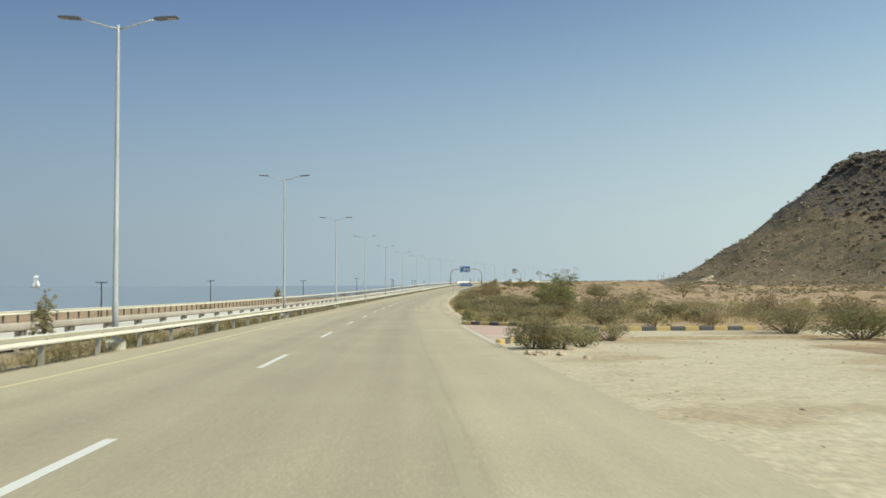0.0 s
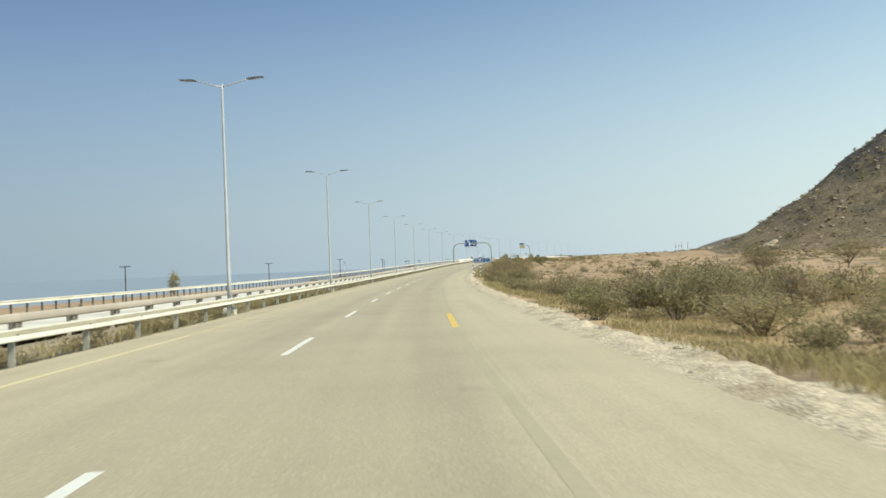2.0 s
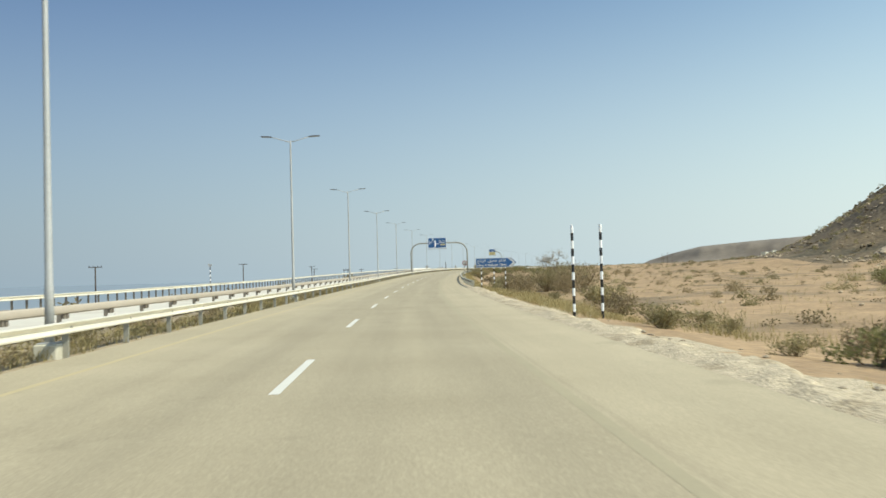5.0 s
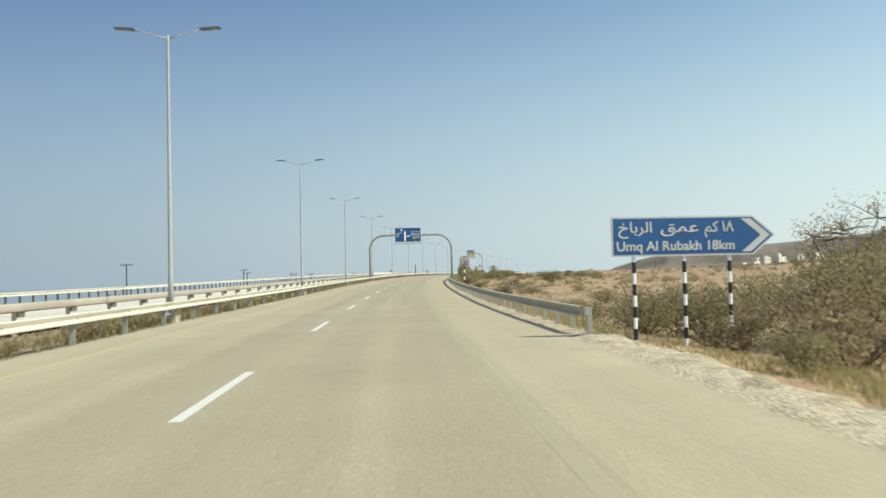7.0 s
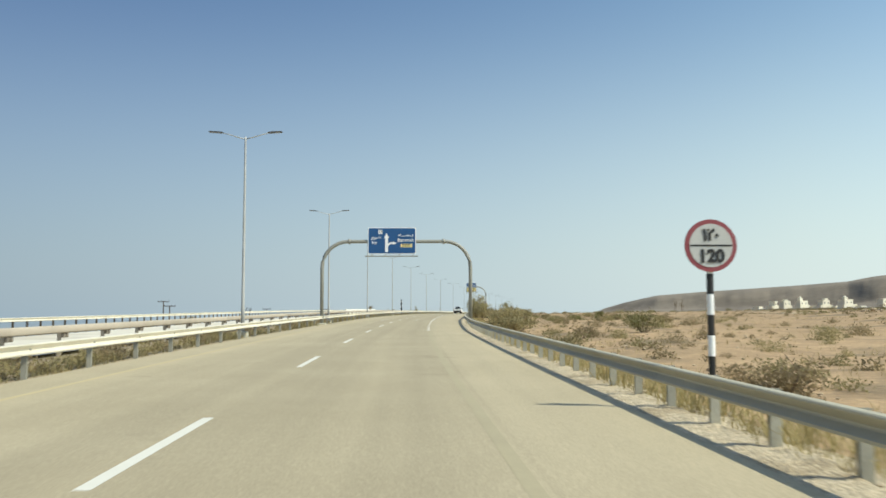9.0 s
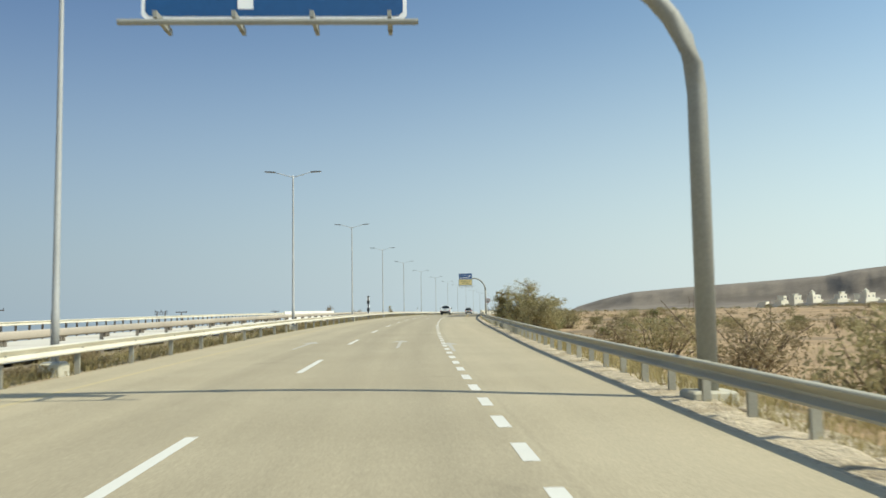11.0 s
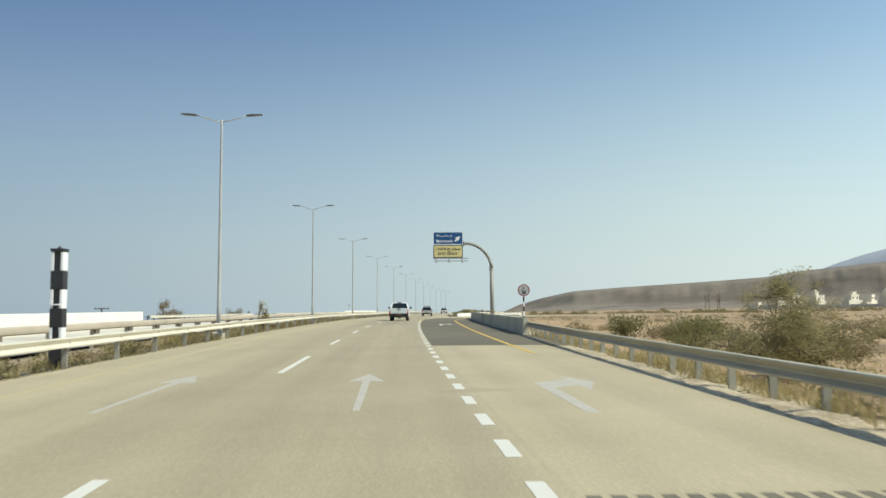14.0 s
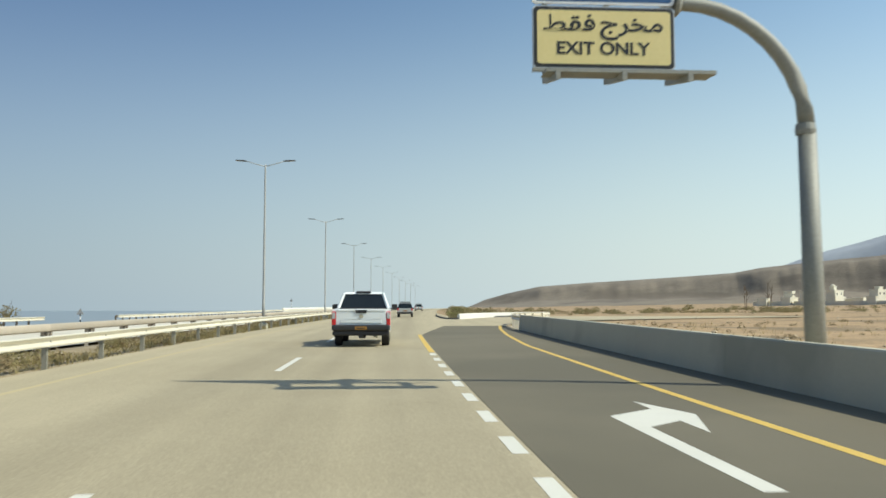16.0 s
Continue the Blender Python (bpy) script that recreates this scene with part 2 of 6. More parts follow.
M["faded_yellow"] = material("faded yellow paint", (0.32, 0.28, 0.18), (0.41, 0.355, 0.22), 0.85, size=0.9, fine=0.06, spread=0.9)
M["pale_yellow"] = material("pale yellow paint", (0.52, 0.45, 0.24), (0.65, 0.56, 0.30), 0.85, size=1.4, fine=0.07, spread=0.9)
M["pole_steel"] = material("galvanised column", (0.35, 0.355, 0.34), (0.46, 0.465, 0.445), 0.55, 0.15, size=0.8, fine=0.05, per_object=0.06)
M["gantry_steel"] = material("dull grey gantry steel", (0.235, 0.235, 0.205), (0.315, 0.315, 0.275), 0.6, 0.1, size=1.0, fine=0.06)
M["galvanised"] = material("galvanised steel", (0.40, 0.365, 0.26), (0.50, 0.46, 0.335), 0.55, 0.05, size=0.8, fine=0.05, per_object=0.08, spread=0.8)
M["dull_steel"] = material("weathered steel", (0.40, 0.345, 0.265), (0.48, 0.42, 0.325), 0.7, 0.0, size=0.9, fine=0.06, per_object=0.1)
M["rail_white"] = material("sun-bleached galvanised rail", (0.64, 0.595, 0.475), (0.78, 0.735, 0.60), 0.5, 0.1, size=1.2, fine=0.05, per_object=0.05)
M["post_grey"] = material("galvanised post", (0.27, 0.262, 0.215), (0.37, 0.358, 0.295), 0.6, 0.1, size=0.3, fine=0.03, per_object=0.12)
M["block"] = material("brown spacer block", (0.155, 0.135, 0.10), (0.225, 0.195, 0.15), 0.8, size=0.2, fine=0.02)
M["lamp_grey"] = material("grey lamp housing", (0.07, 0.07, 0.072), (0.115, 0.115, 0.115), 0.5, 0.2, size=0.3)
M["lens_glass"] = material("lamp lens", (0.16, 0.165, 0.165), (0.2, 0.205, 0.2), 0.25, size=0.2)
M["concrete"] = material("grey concrete", (0.47, 0.44, 0.335), (0.57, 0.54, 0.42), 0.9, size=1.6, fine=0.06, bump=0.004, third=(0.40, 0.375, 0.285), spread=0.9)
M["white_concrete"] = material("whitewashed concrete", (0.66, 0.64, 0.57), (0.74, 0.72, 0.65), 0.85, size=1.6, fine=0.08, bump=0.004)
M["pale_concrete"] = material("pale worn concrete", (0.46, 0.41, 0.295), (0.58, 0.525, 0.395), 0.9, size=0.9, fine=0.05, bump=0.003)
M["sign_blue"] = material("blue sign sheeting", (0.008, 0.066, 0.195), (0.011, 0.080, 0.228), 0.5, size=1.5)
M["sign_white"] = material("white sign sheeting", (0.78, 0.79, 0.78), (0.84, 0.85, 0.84), 0.5, size=0.5)
# a greyer tone of the white sheeting, for the roadside signs
M["dusty_white"] = material("grey-white sheeting", (0.43, 0.435, 0.41), (0.50, 0.505, 0.48), 0.6, size=0.5)
M["sign_yellow"] = material("pale yellow sign sheeting", (0.70, 0.58, 0.25), (0.75, 0.63, 0.29), 0.5, size=0.8)
M["sign_black"] = material("black sheeting", (0.012, 0.012, 0.012), (0.02, 0.02, 0.02), 0.5, size=0.5)
M["sign_red"] = material("red sign sheeting", (0.21, 0.04, 0.05), (0.26, 0.055, 0.065), 0.55, size=0.5)
M["sign_back"] = material("aluminium sheet", (0.45, 0.46, 0.46), (0.55, 0.56, 0.56), 0.45, 0.6, size=0.5)
M["paver"] = material("faded red paving", (0.43, 0.295, 0.215), (0.54, 0.39, 0.29), 0.9, size=0.9, fine=0.05, bump=0.004, third=(0.52, 0.42, 0.315), spread=0.8)
M["kerb_black"] = material("black kerb paint", (0.075, 0.075, 0.072), (0.125, 0.122, 0.112), 0.85, size=0.5, fine=0.04, spread=0.8)
M["kerb_yellow"] = material("yellow kerb paint", (0.46, 0.335, 0.125), (0.57, 0.425, 0.175), 0.85, size=0.5, fine=0.04, spread=0.8)
M["sand_stone"] = material("sandy stone", (0.37, 0.29, 0.19), (0.52, 0.42, 0.29), 0.9, size=0.4, fine=0.05, bump=0.01)
M["stone"] = material("pale field stone", (0.345, 0.285, 0.195), (0.50, 0.425, 0.305), 0.9, size=0.3, fine=0.03, bump=0.015, per_object=0.2)
M["bark"] = material("grey-brown bark", (0.12, 0.085, 0.055), (0.2, 0.15, 0.1), 0.95, size=0.2, fine=0.02, bump=0.01)
M["olive_leaf"] = material("olive desert foliage", (0.245, 0.212, 0.100), (0.38, 0.325, 0.165), 0.8, size=0.6, fine=0.07, per_object=0.2, spread=0.9, leaf=0.5)
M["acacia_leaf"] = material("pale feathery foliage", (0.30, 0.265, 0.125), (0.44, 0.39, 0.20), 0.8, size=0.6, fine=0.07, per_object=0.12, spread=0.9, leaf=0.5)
M["green_leaf"] = material("green foliage", (0.175, 0.175, 0.068), (0.285, 0.272, 0.112), 0.8, size=0.6, fine=0.07, per_object=0.15, spread=0.9, leaf=0.5)
M["fresh_leaf"] = material("fresh green foliage", (0.19, 0.205, 0.07), (0.31, 0.315, 0.12), 0.8, size=0.6, fine=0.07, per_object=0.1, spread=0.9, leaf=0.5)
M["stain"] = material("tar stain", (0.20, 0.172, 0.115), (0.29, 0.25, 0.17), 0.85, size=0.2, fine=0.03)
M["brown_scrub"] = material("dry brown scrub", (0.245, 0.192, 0.105), (0.375, 0.30, 0.172), 0.9, size=0.6, fine=0.07, per_object=0.2, spread=0.9, leaf=0.5)
M["dry_grass"] = material("dry straw grass", (0.36, 0.285, 0.14), (0.53, 0.43, 0.225), 0.9, size=1.2, fine=0.1, spread=0.9, leaf=0.4)
M["verge_grass"] = material("olive verge grass", (0.29, 0.238, 0.100), (0.44, 0.365, 0.175), 0.9, size=1.2, fine=0.1, spread=0.9, leaf=0.4)
M["plaster"] = material("cream house plaster", (0.67, 0.63, 0.51), (0.77, 0.73, 0.60), 0.85, size=4.0, fine=0.3)
M["dark_window"] = material("dark window", (0.03, 0.035, 0.04), (0.05, 0.055, 0.06), 0.2, size=1.0)
M["timber"] = material("dark timber pole", (0.06, 0.05, 0.042), (0.1, 0.085, 0.07), 0.85, size=0.5, fine=0.04)
M["car_white"] = material("white car paint", (0.76, 0.79, 0.78), (0.80, 0.83, 0.82), 0.22, size=2.0)
M["car_silver"] = material("pale grey car paint", (0.5, 0.51, 0.5), (0.55, 0.56, 0.55), 0.3, 0.3, size=2.0)
M["car_black"] = material("black plastic", (0.018, 0.018, 0.02), (0.028, 0.028, 0.03), 0.5, size=0.4)
M["rubber"] = material("tyre rubber", (0.016, 0.016, 0.016), (0.028, 0.027, 0.026), 0.85, size=0.2)
M["car_glass"] = material("tinted car glass", (0.012, 0.016, 0.018), (0.016, 0.02, 0.022), 0.06, size=1.0)
M["tail_red"] = material("red tail lamp", (0.52, 0.02, 0.025), (0.6, 0.03, 0.03), 0.15, size=0.2)
M["plate_orange"] = material("orange number plate", (0.36, 0.17, 0.025), (0.41, 0.2, 0.03), 0.5, size=0.2)

M["worn_yellow"] = material("nearly worn-off yellow paint", (0.43, 0.36, 0.195), (0.53, 0.445, 0.245), 0.88, size=0.7, fine=0.06, spread=0.9)
pebbled(M["gravel"], 0.06, 0.26, 0.03)
pebbled(M["sand"], 0.28, 0.16, 0.03)
pebbled(M["sand"], 2.3, 0.10)
pebbled(M["pale_sand"], 0.12, 0.14, 0.02)
pebbled(M["hill"], 0.85, 0.24, 0.2)
pebbled(M["hill"], 2.8, 0.15, 0.2)
pebbled(M["cliff"], 1.6, 0.3, 0.4)

# ---- building helpers ----


def mesh(name, verts, faces, mats, index=None, smooth=False):
    me = bpy.data.meshes.new(name)
    me.from_pydata([tuple(v) for v in verts], [], faces)
    for m in mats if isinstance(mats, (list, tuple)) else [mats]:
        me.materials.append(M[m])
    if index is not None:
        me.polygons.foreach_set("material_index", index)
    if smooth:
        me.polygons.foreach_set("use_smooth", [True] * len(me.polygons))
    me.update()
    return me


def thing(name, m, label, category, group="", kind=""):
    """An empty at the base of a thing, to carry its parts."""
    ob = new(name)
    ob.matrix_world = m
    return tagged(ob, label, category, group, kind)


def put(name, me, parent, m=None, label=""):
    """A part: a mesh object under its thing, at the pose m in the thing's own space."""
    ob = new(name, me)
    ob.parent = parent
    ob.matrix_basis = m or Matrix()
    return tagged(ob, label)


class Shape:
    """Points and faces gathered into one mesh."""

    def __init__(self):
        self.v, self.f = [], []

    def add(self, verts, faces):
        k = len(self.v)
        self.v += [Vector(p) for p in verts]
        self.f += [tuple(i + k for i in f) for f in faces]
        return self

    def box(self, x0, y0, z0, x1, y1, z1, cut=0.0):
        """A box with its upright edges and top edges cut."""
        if not cut:
            p = [(x, y, z) for z in (z0, z1) for x, y in ((x0, y0), (x1, y0), (x1, y1), (x0, y1))]
            return self.add(p, [(3, 2, 1, 0), (4, 5, 6, 7), (0, 1, 5, 4), (1, 2, 6, 5), (2, 3, 7, 6), (3, 0, 4, 7)])
        c = cut

        def ring(d, z):
            a, b, e, g = x0 + d, y0 + d, x1 - d, y1 - d
            return [(a + c, b, z), (e - c, b, z), (e, b + c, z), (e, g - c, z), (e - c, g, z), (a + c, g, z), (a, g - c, z), (a, b + c, z)]

        p = ring(c, z0) + ring(0, z0 + c) + ring(0, z1 - c) + ring(c, z1)
        f = [tuple(range(7, -1, -1)), tuple(range(24, 32))]
        for r in range(3):
            f += [(r * 8 + i, r * 8 + (i + 1) % 8, r * 8 + 8 + (i + 1) % 8, r * 8 + 8 + i) for i in range(8)]
        return self.add(p, f)

    def tube(self, points, radii, sides=10, caps=True):
        pts = [Vector(p) for p in points]
        rad = radii if isinstance(radii, (list, tuple)) else [radii] * len(pts)
        v, f = [], []
        for i, p in enumerate(pts):
            d = (pts[min(i + 1, len(pts) - 1)] - pts[max(i - 1, 0)]).normalized()
            side = d.cross(Vector((0, 0, 1)) if abs(d.z) < 0.95 else Vector((0, 1, 0))).normalized()
            up = side.cross(d)
            v += [p + (side * math.cos(a) + up * math.sin(a)) * rad[i] for a in (2 * math.pi * j / sides for j in range(sides))]
        for i in range(len(pts) - 1):
            f += [(i * sides + j, i * sides + (j + 1) % sides, (i + 1) * sides + (j + 1) % sides, (i + 1) * sides + j) for j in range(sides)]
        if caps:
            f += [tuple(range(sides))[::-1], tuple(range(len(v) - sides, len(v)))]
        return self.add(v, f)

    def prism(self, outline, y0, y1):
        """An outline in x and z, drawn out along y."""
        n = len(outline)
        p = [(x, y, z) for y in (y0, y1) for x, z in outline]
        return self.add(p, [tuple(range(n)), tuple(range(2 * n - 1, n - 1, -1))] + [(i, i + n, (i + 1) % n + n, (i + 1) % n) for i in range(n)])

    def move(self, m):
        self.v = [m @ p for p in self.v]
        return self

    def mesh(self, name, mat, smooth=False):
        return mesh(name, self.v, self.f, mat, smooth=smooth)


def strip(name, spans, mat, lift, parent=None, step=2.0, kind="", label="", category=""):
    """A surface laid along the road: spans give s and the left and right edge."""
    s0, s1 = spans[0][0], spans[-1][0]
    ss = np.linspace(s0, s1, max(2, int((s1 - s0) / step) + 1))
    left = np.interp(ss, [p[0] for p in spans], [p[1] for p in spans])
    right = np.interp(ss, [p[0] for p in spans], [p[2] for p in spans])
    across = max(2, min(8, int(max(right - left) / 2) + 2))
    v = [at(s, a + (b - a) * k / (across - 1), lift) for s, a, b in zip(ss, left, right) for k in range(across)]
    f = [(i * across + k, i * across + k + 1, (i + 1) * across + k + 1, (i + 1) * across + k) for i in range(len(ss) - 1) for k in range(across - 1)]
    me = mesh(name, v, f, mat)
    lane = [(a + (b - a) * k / (across - 1), s) for s, a, b in zip(ss, left, right) for k in range(across)]
    layer = me.uv_layers.new(name="lane")
    for loop in me.loops:
        layer.data[loop.index].uv = lane[loop.vertex_index]
    ob = new(name, me)
    if parent:
        ob.parent = parent
    return tagged(ob, label, category, "", kind)


rng = random.Random(7)
# ---- the lie of the land ----
RIGHT_EDGE = [(-60, 4.1), (-10, 4.0), (4, 3.95), (24, 3.9), (40, 3.75), (205, 3.75), (226, 3.55), (300, 3.6), (358, 4.55), (400, 5.2), (433, 5.9), (445, 6.35), (480, 6.5)]


def right_edge(s):
    return float(np.interp(s, [p[0] for p in RIGHT_EDGE], [p[1] for p in RIGHT_EDGE]))


def smooth(a, b, x):
    t = min(1.0, max(0.0, (x - a) / (b - a)))
    return t * t * (3 - 2 * t)


def fade(s, u):
    return noise.fractal(Vector((s * 0.02, u * 0.03, 3.1)), 1.0, 2.0, 4)


def hill_height(s, u):
    """The steep stony hill beside the road."""
    ds, du = (s - 352) / 0.8, u - 236
    bearing = math.atan2(ds, du)
    r = math.hypot(ds, du) * (1 + 0.03 * math.sin(7 * bearing))
    r += 5 * noise.fractal(Vector((s * 0.02, u * 0.02, 0.4)), 1.0, 2.0, 5)
    h = float(np.interp(r, [0, 40, 66, 82, 88, 92, 107, 117, 129, 143, 157, 185, 215], [63, 60, 55.5, 51, 46, 41, 31.5, 24, 16.5, 8.6, 2.2, 0.2, 0]))
    return h + (2.2 * noise.fractal(Vector((s * 0.07, u * 0.07, 7.7)), 1.0, 2.1, 5) if h > 3 else 0)


def land(s, u):
    """Height of the ground above the road's own height."""
    edge = right_edge(s)
    if u >= edge - 0.6:
        d = u - edge
        bank = float(np.interp(s, [30, 60, 190, 230, 430, 470, 488, 585, 640], [0.02, 0.35, 0.55, 0.9, 0.9, 0.5, 0.04, 0.04, 0.6]))
        z = -0.06 - bank * smooth(0.9, 6.0, d)
        z += 0.006 * max(0, d - 9) * smooth(9, 60, d) * smooth(0, 90, s + d) + 0.015 * min(max(0, d - 90), 130) * smooth(430, 620, s)
        z += 0.30 * smooth(2.0, 9, d) * fade(s * 4, u * 4) * (0.1 if 480 < s < 600 or (s < 26 and u < 45) else 1) + 0.5 * smooth(8, 50, d) * fade(s, u) * smooth(10, 50, s)
        z += hill_height(s, u) * smooth(25, 60, d) if 60 < s < 700 else 0
        if d > 300:
            z += 0.012 * min(d - 300, 600)
        return z
    if u > -7.7:
        return -0.25
    if u > -11.3:
        return -0.05 + 0.05 * fade(s * 5, u * 5)
    if u > -20.6:
        return -0.30
    d = -20.6 - u
    z = -0.15 - 2.6 * smooth(1.2, 9, d) - 5.5 * smooth(9, 60, d) - 5 * smooth(60, 220, d) - 9 * smooth(180, 420, d)
    return z + 0.5 * smooth(5, 20, d) * fade(s, u)


ss = [-400, -200, -120, -80] + [float(x) for x in np.arange(-56, 620, 4.0)] + [640, 680, 730, 800, 880, 960, 1050, 1150, 1290, 1500, 1900, 2600, 3600, 4800]
us = [-480, -380, -280, -200, -140, -100, -75, -55, -42, -34, -28, -25, -23, -21.8, -20.8, -20.4, -16, -11.5, -11.1, -10.2, -9.2, -8.3, -7.8, -7.5, -2, 2.5]
us_right = [0.0, 0.35, 0.8, 1.3, 1.9, 2.6, 3.5, 4.6, 6, 8, 10, 13, 16.5, 20, 25, 31, 38, 46, 54, 62, 70, 78] + [float(x) for x in np.arange(85, 262, 6.5)] + [272, 300, 350, 430, 560, 760, 1100, 1700, 2600, 4200]
verts, rows = [], len(us) + len(us_right)
for s in ss:
    e = right_edge(s)
    for u in us + [e + d for d in us_right]:
        verts.append(at(s, u, land(s, u)))
faces, kinds = [], []
for i in range(len(ss) - 1):
    for j in range(rows - 1):
        faces.append((i * rows + j, i * rows + j + 1, (i + 1) * rows + j + 1, (i + 1) * rows + j))
        s, u = ss[i] + 2, (us[j] if j < len(us) else right_edge(ss[i]) + us_right[j - len(us)])
        d = u - right_edge(s)
        if -11.5 < u < -7.5:
            k = 3
        elif 0 <= d < 1.25 + 0.35 * fade(s * 9, 0) and s > 20:
            k = 2
        elif d >= 0 and s < 8 and d < 9 + 8 * fade(s * 2, 5):
            k = 1
        elif 70 < u < 330 and 60 < s < 800 and hill_height(s, u) > 0.9:
            h = hill_height(s, u + 3)
            k = 5 if h > 27 + 7 * fade(s * 2, u * 2) else 4
        else:
            k = 0
        kinds.append(k)
ground = new("ground", mesh("ground", verts, faces, ["sand", "pale_sand", "gravel", "median", "hill", "cliff"], kinds, True))
tagged(ground, "dry sandy desert ground with a stony brown hill", "ground", "", "structure")


def gravel_bank(s0, s1, wide, rough, label):
    """Tipped stone along the asphalt's edge, lumpy and with a ragged outer side."""
    rows_, cols = np.arange(s0, s1, 0.3), 15
    v = []
    for s in rows_:
        e = right_edge(s)
        reach = wide * (1.0 + 0.55 * noise.noise(Vector((s * 0.35, 2.0, 0))) + 0.25 * noise.noise(Vector((s * 1.7, 5.0, 0))))
        for k in range(cols):
            t = k / (cols - 1)
            d = -0.03 + reach * t
            lump = noise.fractal(Vector((s * 1.9, d * 2.6, 1.7)), 0.8, 2.0, 4)
            z = land(s, e + d) + 0.045 + rough * (0.6 + lump) * smooth(0.0, 0.35, t) - (rough * 1.3 + 0.08) * smooth(0.72, 1.0, t)
            v.append(at(s, e + d, z if k else -0.02))
    f = [(i * cols + k, i * cols + k + 1, (i + 1) * cols + k + 1, (i + 1) * cols + k) for i in range(len(rows_) - 1) for k in range(cols - 1)]
    tagged(new("gravel_bank", mesh("gravel_bank", v, f, "gravel", None, True)), label, "gravel", "", "structure")


gravel_bank(23.5, 207.0, 1.4, 0.07, "lumpy pale crushed stone tipped along the road's edge")
gravel_bank(207.0, 423.5, 1.0, 0.035, "pale gravel strip under the guard rail")
water = new("water", mesh("water", [(-6000, -3000, -19.5), (3000, -3000, -19.5), (3000, 6500, -19.5), (-6000, 6500, -19.5)], [(0, 1, 2, 3)], "sea"))
tagged(water, "blue-grey sea beyond the coast, paled by painted-in haze", "sea", "", "structure")


def far_range(name, eye, bearings, heights, near, far, mat, label, seed, gullies=0.0, rough=0.10):
    """A range of hills: bearings in degrees, heights as angles of sight, distances in metres."""
    v, f = [], []
    fine = np.linspace(bearings[0], bearings[-1], 460)
    cols = 40
    for b in fine:
        up = float(np.interp(b, bearings, heights))
        n_, f_ = float(np.interp(b, bearings, near)), float(np.interp(b, bearings, far))
        for k in range(cols):
            t = k / (cols - 1)
            dist = n_ + (f_ - n_) * t
            top = math.tan(radians(up)) * f_
            shape = 0.55 * t**1.3 + 0.45 * smooth(0.62, 0.86, t)
            gully = abs(noise.noise(Vector((b * 1.3, t * 1.1, seed + 4)))) + 0.5 * abs(noise.noise(Vector((b * 3.7, t * 1.7, seed + 9))))
            wave = 1 + (rough * noise.fractal(Vector((b * 0.5, t * 5.0, seed)), 0.9, 2.1, 6) - gullies * gully * smooth(0.1, 0.4, t)) * (1 - smooth(0.72, 1.0, t))
            a = radians(b)
            v.append((eye[0] + dist * math.sin(a), eye[1] + dist * math.cos(a), -2 + (top + 3) * shape * wave))
    for i in range(len(fine) - 1):
        f += [(i * cols + k, i * cols + k + 1, (i + 1) * cols + k + 1, (i + 1) * cols + k) for k in range(cols - 1)]
    ob = new(name, mesh(name, v, f, mat, None, True))
    return tagged(ob, label, "hills", "", "structure")


far_range("backdrop_ridge", (20, 270), [20.6, 21.6, 23, 25, 28, 31, 34, 36.5, 38, 40, 42, 44, 47, 55, 70, 95], [0.0, 0.45, 0.85, 1.28, 1.5, 1.67, 1.85, 2.02, 2.3, 2.5, 2.7, 2.85, 3.25, 4.0, 4.8, 4.0],
          [2450, 2400, 2300, 2100, 2000, 1940, 1880, 1820, 1750, 1690, 1640, 1580, 1500, 1400, 1300, 1300], [2900, 2900, 2850, 2750, 2650, 2590, 2530, 2460, 2370, 2320, 2270, 2230, 2150, 2000, 1900, 1900], "ridge", "long brown flat-topped rocky ridge in haze", 1.5, 0.07, 0.09)
far_range("backdrop_mountain", (20, 270), [39.5, 41.2, 42.6, 44.4, 47, 56, 80], [2.2, 2.85, 3.3, 3.75, 4.5, 6.2, 5.0], [3800] * 7, [4500] * 7, "mountain", "mountain behind the ridge, its haze painted in as pale blue", 6.5, 0.0, 0.03)

# ---- the carriageways ----
road = strip("road", [(s, -7.72, e) for s, e in RIGHT_EDGE] + [(500, -7.72, 7.0), (530, -7.72, 6.0), (600, -7.72, 4.2), (1290, -7.72, 4.0)], "asphalt", 0.0, kind="structure", label="sun-bleached pale asphalt motorway carriageway", category="road")
strip("road_opposite", [(-60, -20.2, -11.6), (1290, -20.2, -11.6)], "bleached_road", -0.02, kind="structure", label="pale cream carriageway beyond the median", category="road")
strip("exit_lane", [(423.8, 1.38, 6.9), (434.5, 1.38, 7.0), (435.5, 1.38, 6.3), (445, 1.38, 6.45), (491, 1.38, 6.95), (500, 2.3, 7.15), (508.5, 3.2, 7.5)], "new_asphalt", 0.003, kind="structure", label="dark new asphalt of the exit lane", category="road")


def flat(name, corners, mat, parent, lift=0.0025, label=""):
    """Paint on the road: corners as s and u."""
    ob = new(name, mesh(name, [at(s, u, lift) for s, u in corners], [tuple(range(len(corners)))], mat))
    ob.parent = parent
    return tagged(ob, label)


